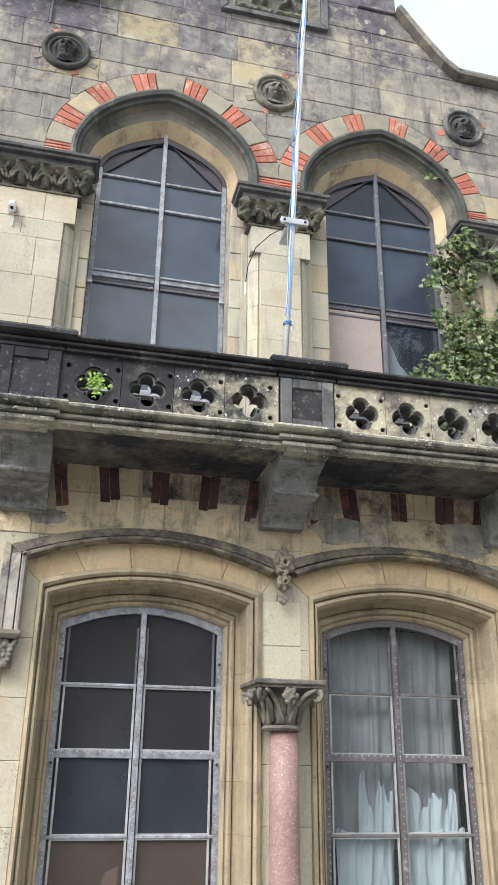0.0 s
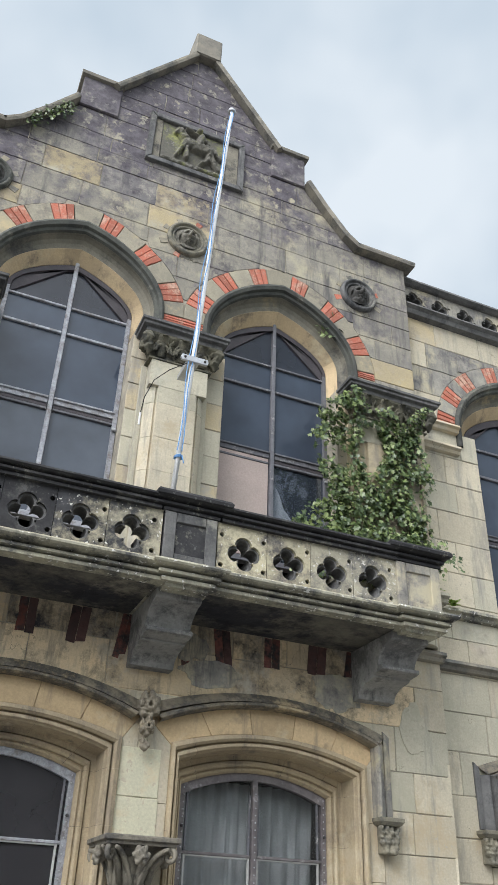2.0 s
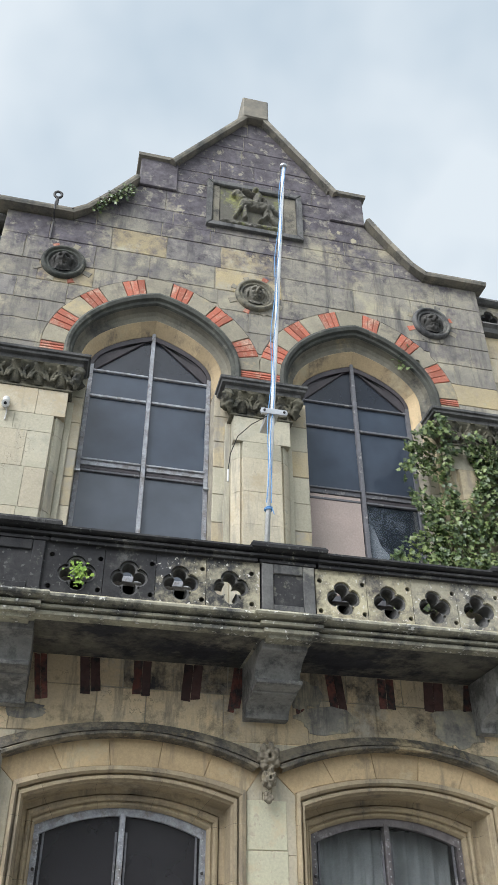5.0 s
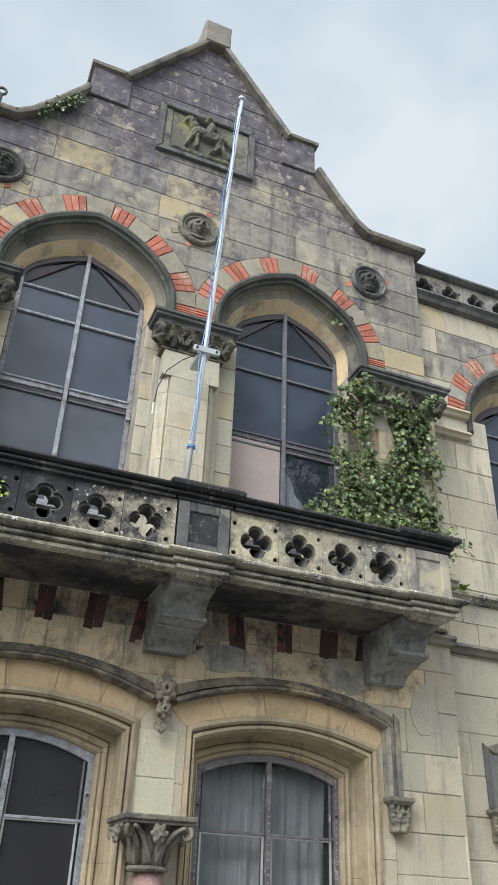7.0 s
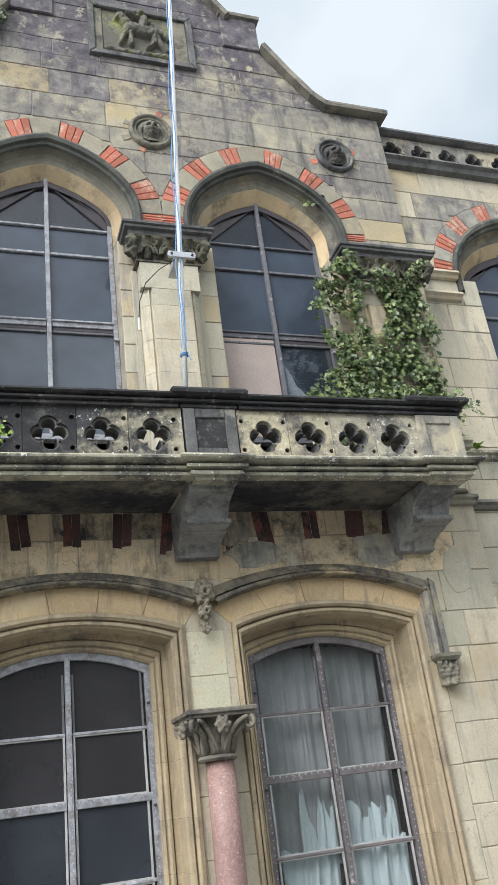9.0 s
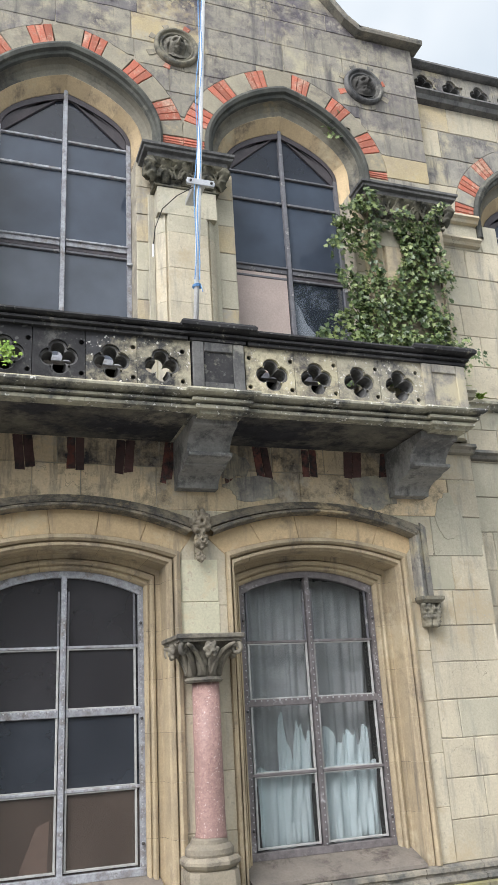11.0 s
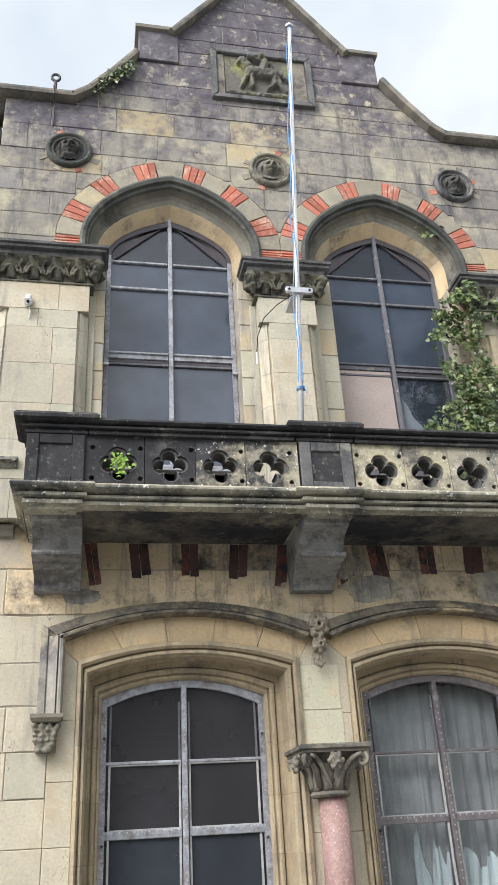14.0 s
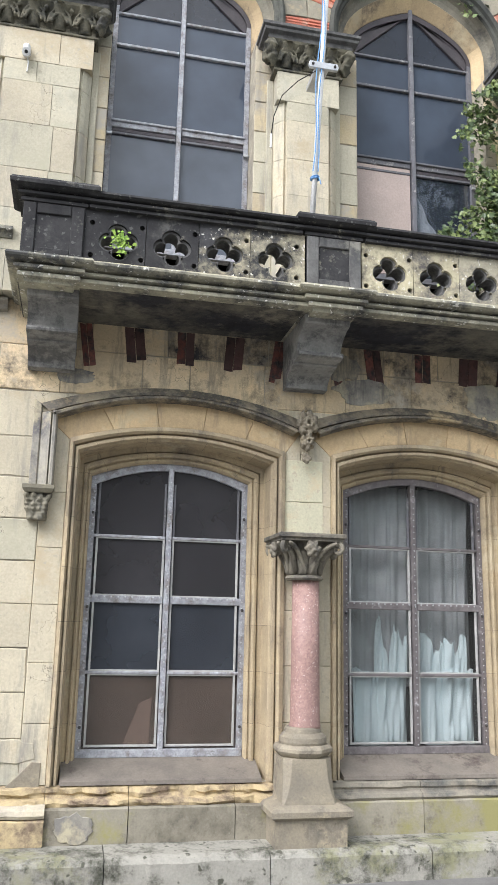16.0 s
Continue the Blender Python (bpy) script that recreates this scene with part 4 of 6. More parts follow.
# ---- the column between the lower windows ----
def foliate_capital(parent, cx, cy, z0, z1, r0, half, mat, leaf_mat):
    """Bell, necking, square abacus and two tiers of curled leaves with corner volutes."""
    h = z1 - z0
    cap = bmesh.new()
    lathe(cap, [(r0 + 0.02, z0), (r0 + 0.035, z0 + 0.015), (r0 + 0.02, z0 + 0.035), (r0, z0 + 0.04), (r0 + 0.01, z0 + 0.4 * h), (half * 0.72, z0 + 0.78 * h), (half * 0.8, z1 - 0.05)], cx, cy, 24)
    cap = part("capital", cap, mat, parent, "weathered foliate capital")
    bm = bmesh.new()
    ringed(bm, [(-0.02, z1 - 0.055), (-0.02, z1 - 0.04), (0.0, z1 - 0.03), (0.0, z1 - 0.008), (-0.01, z1)], cx, cy, half, half, cy + half)
    part("abacus", bm, mat, cap)
    for k in range(8):
        a = -math.pi / 2 + (k - 3.5) * math.pi / 4
        bm = bmesh.new()
        d = (math.cos(a), math.sin(a), 0)
        curled_leaf(bm, (cx + (r0 + 0.005) * d[0], cy + (r0 + 0.005) * d[1], z0 + 0.04), d, (0, 0, 1), h * 0.50, 0.075, 0.5)
        part("leaf", bm, leaf_mat, cap, smooth=True)
    for k in range(4):
        a = -math.pi / 4 - k * math.pi / 2
        d = (math.cos(a), math.sin(a), 0)
        bm = bmesh.new()
        q = half * 1.12
        scroll(bm, (cx + q * d[0], cy + q * d[1], z1 - 0.105), d, 0.05, 0.02)
        tube(bm, [(cx + (r0 + 0.02) * d[0], cy + (r0 + 0.02) * d[1], z0 + 0.06), (cx + (r0 + 0.05) * d[0], cy + (r0 + 0.05) * d[1], z0 + 0.5 * h), (cx + q * 0.95 * d[0], cy + q * 0.95 * d[1], z1 - 0.07)], [0.02, 0.022, 0.02], 6)
        part("volute", bm, leaf_mat, cap, smooth=True)
    for a in (-math.pi / 2, math.pi, 0):
        d = (math.cos(a), math.sin(a), 0)
        for s in (-1, 1):
            # two ribs part at the necking and curl out to the corners
            bm = bmesh.new()
            pts = []
            for i in range(9):
                t = i / 8
                out, side = r0 + 0.015 + (half * 0.93 - r0) * t ** 1.7, s * (0.02 + (half * 0.62) * t ** 1.25)
                pts.append((cx + out * d[0] - side * d[1], cy + out * d[1] + side * d[0], z0 + 0.05 + (h - 0.12) * math.sin(t * 1.45)))
            tube(bm, pts, [0.012 + 0.006 * math.sin(i * 0.39) for i in range(9)], 6)
            part("rib", bm, leaf_mat, cap, smooth=True)
        bm = bmesh.new()
        blob(bm, cx + half * 0.88 * d[0], cy + half * 0.88 * d[1], z1 - 0.11, 0.042, 0.042, 0.046, 0.6, 4, 14, 10)
        for e in range(6):
            b = e * math.pi / 3
            sx, sz = 0.046 * math.cos(b), 0.046 * math.sin(b)
            blob(bm, cx + half * 0.92 * d[0] - d[1] * sx, cy + half * 0.92 * d[1] + d[0] * sx, z1 - 0.11 + sz, 0.019, 0.019, 0.019, 0.3, e, 8, 6)
        fused(part("rosette", bm, leaf_mat, cap, smooth=True), 0.006)
    return cap


col = thing("column", "pink granite column with carved capital between the lower windows", "column")
CY = -0.15
bm = bmesh.new()
lathe(bm, [(0.112, 0.94), (0.112, 0.96), (0.106, 0.99), (0.103, 1.4), (0.099, 1.97)], X0 - 0.02, CY, 28)
part("shaft", bm, PINK, col, "polished pink granite shaft", smooth=True)
bm = bmesh.new()
lathe(bm, [(0.115, 0.80), (0.165, 0.835), (0.170, 0.855), (0.166, 0.885), (0.150, 0.905), (0.132, 0.915), (0.125, 0.94), (0.115, 0.952)], X0 - 0.035, CY, 28)
base = part("base", bm, PEDEST, col, "worn buff moulded base", smooth=False)
bm = bmesh.new()
lathe(bm, [(0.17, 0.755), (0.195, 0.775), (0.212, 0.795), (0.212, 0.815), (0.195, 0.835), (0.16, 0.842)], X0 - 0.035, CY, 8, math.pi / 8, math.pi / 8 + 2 * math.pi)
part("lower_torus", bm, PEDEST, base)
bm = bmesh.new()
ringed(bm, [(0.0, 0.205), (0.0, 0.375), (0.012, 0.385), (0.035, 0.40), (0.035, 0.435), (0.02, 0.452), (-0.05, 0.475), (-0.07, 0.482)], X0 - 0.03, CY, 0.25, 0.22, 0.05)
ped = part("pedestal", bm, PEDEST, col)
bm = bmesh.new()
rows = []
for z, h, c in ((0.47, 0.19, 0.012), (0.50, 0.186, 0.02), (0.56, 0.180, 0.035), (0.64, 0.176, 0.045), (0.73, 0.174, 0.05), (0.757, 0.170, 0.05)):
    q = [(-h, -h + c), (-h + c, -h), (h - c, -h), (h, -h + c), (h, h - c), (h - c, h), (-h + c, h), (-h, h - c)]
    rows.append([(X0 - 0.035 + a + 0.006 * noise.noise(Vector((a * 9, b * 9, z * 8))), CY + b, z) for a, b in q])
vs = grid_faces(bm, rows, close_u=True)
bm.faces.new(vs[0]), bm.faces.new(vs[-1][::-1])
part("stopped_block", bm, PEDEST, ped, "chamfered block with broken stops")
foliate_capital(col, X0 - 0.035, CY, 1.97, 2.30, 0.108, 0.25, CAPM, CAPM)
# the impost stones over the capital
for z0, z1, w in ((2.302, 2.57, 0.155), (2.575, 2.90, 0.15)):
    bm = bmesh.new()
    piece(bm, [(X0 - w, z0), (X0 + w, z0), (X0 + w, z1), (X0 - w, z1)], -0.014, 0.05, 0.006)
    part("impost_block", bm, IMPOST, col)

# carved boss where the two hood moulds meet
bm = bmesh.new()
for cz, q, n in ((3.18, 0.82, 7), (3.03, 0.55, 6)):
    for k in range(n):
        a = 2 * math.pi * (k + 0.5) / n
        blob(bm, X0 + 0.075 * q * math.cos(a), -0.10, cz + 0.085 * q * math.sin(a), 0.036 * q, 0.05, 0.046 * q, 0.5, k, 10, 8)
        blob(bm, X0 + 0.035 * q * math.cos(a + 0.4), -0.14, cz + 0.04 * q * math.sin(a + 0.4), 0.022 * q, 0.03, 0.022 * q, 0.2, k, 8, 6)
    blob(bm, X0, -0.07, cz, 0.09 * q, 0.055, 0.11 * q, 0.2, 2, 12, 9)
for k in range(5):
    blob(bm, X0 + 0.02 * (k % 3 - 1), -0.09, 2.93 - 0.012 * k, 0.02, 0.03, 0.02, 0.3, k, 8, 6)
blob(bm, X0, -0.06, 3.11, 0.04, 0.05, 0.06, 0.2, 2, 10, 8)
tagged(fused(part("carved_boss", bm, PEDEST, smooth=True), 0.005), "carved leafy stone boss where two hood moulds meet", "boss")


# ---- hood moulds over the lower windows ----
def hood(cx, y, side, label, spring=3.19, legs=True):
    hd = thing("hood_mould", label, "hood mould", group="lower hood moulds")
    def line(d):
        return flat_arch(cx, 1.0, spring, 0.19, spring - 0.1, d, 24)
    prof = [(-0.020, y + 0.02), (-0.016, y - 0.012), (0.030, y - 0.050), (0.050, y - 0.058), (0.053, y - 0.026), (0.060, y - 0.026), (0.062, y - 0.085), (0.072, y - 0.110), (0.088, y - 0.110), (0.098, y - 0.085), (0.101, y - 0.02), (0.101, y + 0.01)]
    pts = [line(d) for d, _ in prof]
    n = len(pts[0])
    cuts = [1, 6, 10, 14, 18, n - 2]
    for a, b in zip(cuts, cuts[1:]):
        bm = bmesh.new()
        rows = [[(p[i][0], yy, p[i][1]) for i in range(a, b + 1)] for p, (_, yy) in zip(pts, prof)]
        grid_faces(bm, rows)
        part("hood_stone", bm, HOODM, hd)
    for s in side:
        bm = bmesh.new()
        x = cx + s * 0.985
        rows = [[(x - s * d, yy, z) for d, yy in prof] for z in (2.58, spring - 0.05)]
        grid_faces(bm, rows)
        part("drop", bm, GREY if y < 0.1 else DARK, hd)
        bm = bmesh.new()
        xa, xb = sorted((x + s * 0.020, x + s * 0.075))
        piece(bm, chipped([(xa, 2.60), (xb, 2.60), (xb, spring + 0.01), (xa, spring + 0.05)], random.Random(4), 0.07), y - 0.022, y + 0.02, 0.006)
        part("drop_fillet", bm, GREY if y < 0.1 else DARK, hd)
        bm = bmesh.new()
        cxx = x + s * 0.0
        ringed(bm, [(-0.02, 2.53), (-0.005, 2.535), (0.015, 2.56), (0.015, 2.585), (0.0, 2.59)], cxx, y, 0.095, 0.11, y + 0.02)
        st = part("label_stop", bm, CARVED, hd, "carved leafy label stop")
        bm = bmesh.new()
        rr = random.Random(8)
        for j in range(6):
            wide = 0.075 * (1 - 0.09 * j)
            for k in range(4):
                u = (k - 1.5) / 1.5
                blob(bm, cxx + wide * u + rr.uniform(-0.008, 0.008), y - 0.055 - rr.uniform(0, 0.03), 2.515 - 0.033 * j, 0.024, 0.035, 0.021, 0.6, j * 4 + k, 8, 6)
        box(bm, cxx - 0.07, cxx + 0.07, y - 0.06, y + 0.01, 2.34, 2.53)
        fused(part("carving", bm, CARVED, st, smooth=True), 0.008)
    return hd


hood(LOWER[0], 0.0, (-1,), "weathered stone hood mould arching over the dark window")
hood(LOWER[1], 0.0, (1,), "weathered stone hood mould arching over the curtained window")
hood(WING_L, 0.14, (-1,), "weathered stone hood mould of the side wing window", 3.08)


# ---- balcony ----
bal = thing("balcony", "blackened stone balcony with pierced quatrefoil parapet and brackets", "balcony")
BX = X0
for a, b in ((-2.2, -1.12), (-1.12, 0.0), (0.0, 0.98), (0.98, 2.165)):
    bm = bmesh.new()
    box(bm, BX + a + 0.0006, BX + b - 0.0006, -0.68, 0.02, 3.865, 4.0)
    part("slab", bm, SOFFIT, bal, "slab with soot and underside shade in its colour")
for a, b in ((-2.2, -1.0), (-1.0, -0.02), (-0.02, 1.13), (1.13, 2.165)):
    bm = bmesh.new()
    worn_moulding(bm, [(-0.79, 4.005), (-0.835, 4.000), (-0.850, 3.988), (-0.850, 3.972), (-0.835, 3.960), (-0.800, 3.954), (-0.745, 3.950), (-0.740, 3.936), (-0.795, 3.932), (-0.797, 3.912), (-0.742, 3.908), (-0.738, 3.896), (-0.772, 3.894), (-0.772, 3.868), (-0.74, 3.862), (-0.70, 3.86)], BX + a + 0.001, BX + b - 0.001, -0.682, 0.004, 0.05)
    part("moulded_edge", bm, EDGEM, bal)
for a, b in ((-1.76, -0.24), (0.24, 1.76)):
    bm = bmesh.new()
    moulding(bm, [(-0.53, 4.535), (-0.80, 4.532), (-0.828, 4.520), (-0.831, 4.504), (-0.815, 4.492), (-0.775, 4.488), (-0.773, 4.477), (-0.802, 4.473), (-0.802, 4.455), (-0.765, 4.451), (-0.764, 4.442), (-0.780, 4.438), (-0.778, 4.418), (-0.55, 4.41)], BX + a, BX + b, -0.52)
    part("top_rail", bm, BLACK, bal)
    bm = bmesh.new()
    moulding(bm, [(-0.66, 4.045), (-0.775, 4.03), (-0.80, 4.01), (-0.80, 4.002)], BX + a, BX + b, -0.62)
    part("bottom_rail", bm, LICHEN, bal, "white-speckled bottom rail")


def pierced_panel(x0, x1, z0, z1, cx, cz, holes, y, mat, parent, deep=0.17, q=1.0):
    """A stone panel with a quatrefoil sinking in front, and behind it the narrower tracery that the lobes are cut
    through, dark for the shade in them.
    """
    owner = parent
    for layer, (ya, yb, lobe, out) in enumerate(((y, y + 0.025, 0.071, 0.064), (y + 0.025, y + deep, 0.050, 0.070))):
        cu = bpy.data.curves.new("outline", "CURVE")
        cu.dimensions, cu.fill_mode, cu.extrude, cu.resolution_u = "2D", "BOTH", (yb - ya) / 2, 1
        loops = [[(x0, z0), (x1, z0), (x1, z1), (x0, z1)]]
        loop = []
        turn = math.acos(min(1, out * q * math.sin(math.pi / 4) / (lobe * q))) if lobe * q > out * q * math.sin(math.pi / 4) else math.pi / 2.05
        for k in range(4):
            a0 = k * math.pi / 2 + 0.10
            ccx, ccz = cx + out * q * math.cos(a0), cz + out * q * math.sin(a0)
            half = math.pi / 4 + turn if layer == 0 else 2.25
            for j in range(11):
                a = a0 - half + 2 * half * j / 10
                loop.append((ccx + lobe * q * math.cos(a), ccz + lobe * q * math.sin(a)))
        loops.append(loop)
        for hx, hz in holes:
            loops.append([(hx + 0.019 * math.cos(2 * math.pi * k / 12), hz + 0.019 * math.sin(2 * math.pi * k / 12)) for k in range(12)])
        for lp in loops:
            sp = cu.splines.new("POLY")
            sp.points.add(len(lp) - 1)
            for pt, (px, pz) in zip(sp.points, lp):
                pt.co = (px, pz, 0, 1)
            sp.use_cyclic_u = True
        ob = bpy.data.objects.new("outline", cu)
        me = bpy.data.meshes.new_from_object(ob)
        me.transform(Matrix(((1, 0, 0, 0), (0, 0, -1, (ya + yb) / 2), (0, 1, 0, 0), (0, 0, 0, 1))))
        bm = bmesh.new()
        bm.from_mesh(me)
        bpy.data.objects.remove(ob), bpy.data.curves.remove(cu), bpy.data.meshes.remove(me)
        # the tracery's dark stone carries the shade inside the lobes
        owner = part(("pierced_panel", "tracery")[layer], bm, (mat, DARK)[layer], owner)


for side in (-1, 1):
    for k in range(4):
        cxq = BX + side * (0.43 + 0.371 * k) + (0.005 if side > 0 else -0.005)
        xa, xb = cxq - 0.1855, cxq + 0.1855
        if k == 0:
            xa, xb = (xa - 0.035, xb) if side > 0 else (xa, xb + 0.035)
        if k == 3:
            xa, xb = (xa, xb + 0.035) if side > 0 else (xa - 0.07, xb)
        holes = [(cxq + 0.1565, 4.325), (cxq + 0.1565, 4.085)]
        if xa < cxq - 0.19:
            holes += [(cxq - 0.185, 4.325), (cxq - 0.185, 4.085)]
        mat = (LICHEN, LICHEN, MIXPALE, MIXPALE)[k] if side > 0 else (MIXED, SOOTPANEL, BLACK, BLACK)[k]
        pierced_panel(xa + 0.002, xb - 0.002, 4.035, 4.42, cxq, 4.20, holes, -0.745, mat, bal)

for k, px in enumerate((-1.99, 0.0, 1.965)):
    cxp = BX + px
    stone = (BLACK, DARK, GREY)[k]
    bm = bmesh.new()
    ringed(bm, [(0.035, 3.985), (0.03, 4.02), (0.012, 4.035), (0.0, 4.04), (0.0, 4.415)], cxp, -0.53, 0.205, 0.225, -0.50)
    pd = part("pedestal", bm, (BLACK, BLACK, GREY)[k], bal)
    bm = bmesh.new()
    ringed(bm, [(0.0, 4.415), (0.016, 4.42), (0.018, 4.44), (0.002, 4.445), (0.002, 4.455), (0.040, 4.460), (0.040, 4.479), (0.014, 4.484), (0.014, 4.494), (0.066, 4.500), (0.092, 4.512), (0.096, 4.536), (0.078, 4.560), (-0.05, 4.572)], cxp, -0.53, 0.205, 0.225, -0.43)
    part("pedestal_cap", bm, BLACK, pd)
    for a in ((-0.205, -0.115, 4.04, 4.415), (0.115, 0.205, 4.04, 4.415), (-0.115, 0.115, 4.04, 4.09), (-0.115, 0.115, 4.335, 4.415)):
        bm = bmesh.new()
        box(bm, cxp + a[0] + 0.001, cxp + a[1] - 0.001, -0.77, -0.75, a[2] + 0.001, a[3] - 0.001, 0.008)
        part("raised_border", bm, stone, pd)
    # the slab edge breaks forward under each pedestal
    bm = bmesh.new()
    ringed(bm, [(-0.055, 3.835), (-0.05, 3.858), (-0.014, 3.864), (-0.014, 3.892), (-0.056, 3.895), (-0.056, 3.907), (0.016, 3.911), (0.016, 3.934), (-0.052, 3.937), (-0.052, 3.951), (0.036, 3.956), (0.062, 3.966), (0.070, 3.980), (0.062, 3.996), (0.03, 4.006)], cxp, -0.5, 0.215, 0.32, 0.02)
    part("slab_break", bm, EDGEM, bal)
    br = bmesh.new()
    bx = cxp + (0.03, -0.01, -0.045)[k]
    cove = [(-0.60 + 0.175 * math.sin(t * math.pi / 16) ** 1.2, 3.788 - 0.148 * (1 - math.cos(t * math.pi / 16)) ** 0.9) for t in range(9)]
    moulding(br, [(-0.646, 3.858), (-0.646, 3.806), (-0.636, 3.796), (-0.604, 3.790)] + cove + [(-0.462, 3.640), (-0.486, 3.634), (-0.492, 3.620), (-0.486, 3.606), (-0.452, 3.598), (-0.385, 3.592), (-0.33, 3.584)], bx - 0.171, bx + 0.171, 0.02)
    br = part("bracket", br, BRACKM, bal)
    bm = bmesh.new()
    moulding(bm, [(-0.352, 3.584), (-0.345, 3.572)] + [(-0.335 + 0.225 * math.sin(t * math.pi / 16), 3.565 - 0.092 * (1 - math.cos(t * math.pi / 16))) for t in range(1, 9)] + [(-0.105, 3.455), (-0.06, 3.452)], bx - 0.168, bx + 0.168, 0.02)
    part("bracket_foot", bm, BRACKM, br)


# ---- flagpole ----
def pole_at(z):
    f = (z - 4.56) / (9.62 - 4.56)
    return (-0.075 + 0.30 * f, -0.56 + 0.07 * f, z)


fp = thing("flagpole", "slender white flagpole clamped to the central pier with blue halyard", "flagpole")
bm = bmesh.new()
tube(bm, [pole_at(z) for z in (4.50, 6.0, 8.0, 9.58)], [0.021, 0.021, 0.020, 0.018], 16)
part("pole", bm, WHITE, fp, smooth=True)
bm = bmesh.new()
tube(bm, [pole_at(z) for z in (9.58, 9.59, 9.62, 9.64)], [0.02, 0.042, 0.042, 0.02], 14)
part("truck", bm, METAL, fp, "small grey truck")
px, py, pz = pole_at(5.99)
bm = bmesh.new()
piece(bm, [(px - 0.11, pz - 0.03), (px + 0.12, pz - 0.03), (px + 0.13, pz), (px + 0.12, pz + 0.03), (px - 0.11, pz + 0.03), (px - 0.12, pz)], py - 0.045, py - 0.02, 0.004)
box(bm, px - 0.05, px + 0.05, py - 0.03, -0.27, pz - 0.025, pz + 0.025)
cl_ = part("clamp", bm, METAL, fp, "bolted galvanised clamp")
for dx in (-0.085, 0.095):
    bm = bmesh.new()
    blob(bm, px + dx, py - 0.05, pz, 0.012, 0.012, 0.012, u=8, v=5)
    part("bolt", bm, IRON, cl_)
for k in (0, 1):
    bm = bmesh.new()
    pts = []
    for i in range(30):
        z = 5.05 + (9.55 - 5.05) * i / 29
        a = pole_at(z)
        sway = math.sin(math.pi * i / 29)
        pts.append((a[0] - 0.026 - 0.022 * sway + 0.030 * k + 0.012 * math.sin(i * 0.9 + k), a[1] - 0.035, z))
    tube(bm, pts, 0.0042, 6)
    part("halyard", bm, ROPE, fp, "thin blue halyard rope")
bm = bmesh.new()
a = pole_at(5.03)
for k in range(2):
    tube(bm, [(a[0] + 0.032 * math.cos(t * 0.7), a[1] + 0.032 * math.sin(t * 0.7), 5.0 + 0.014 * k + 0.004 * math.sin(t)) for t in range(10)], 0.007, 5)
tube(bm, [(a[0] + 0.02, a[1] - 0.04, 5.0), (a[0] + 0.035, a[1] - 0.045, 4.94)], 0.005, 5)
part("knot", bm, ROPE, fp, "blue rope knot")
bm = bmesh.new()
tube(bm, [(px - 0.04, py, pz - 0.02), (px - 0.16, -0.40, 5.95), (px - 0.27, -0.33, 5.85), (px - 0.32, -0.26, 5.7), (px - 0.33, -0.22, 5.55)], 0.0042, 6)
cb = tagged(part("cable", bm, CABLE), "thin black cable looping from the clamp to the pier", "cable")
bm = bmesh.new()
tube(bm, [(px - 0.33, -0.22, 5.56), (px - 0.33, -0.215, 5.44)], 0.009, 8)
part("connector", bm, WHITE, cb, "white plug end")


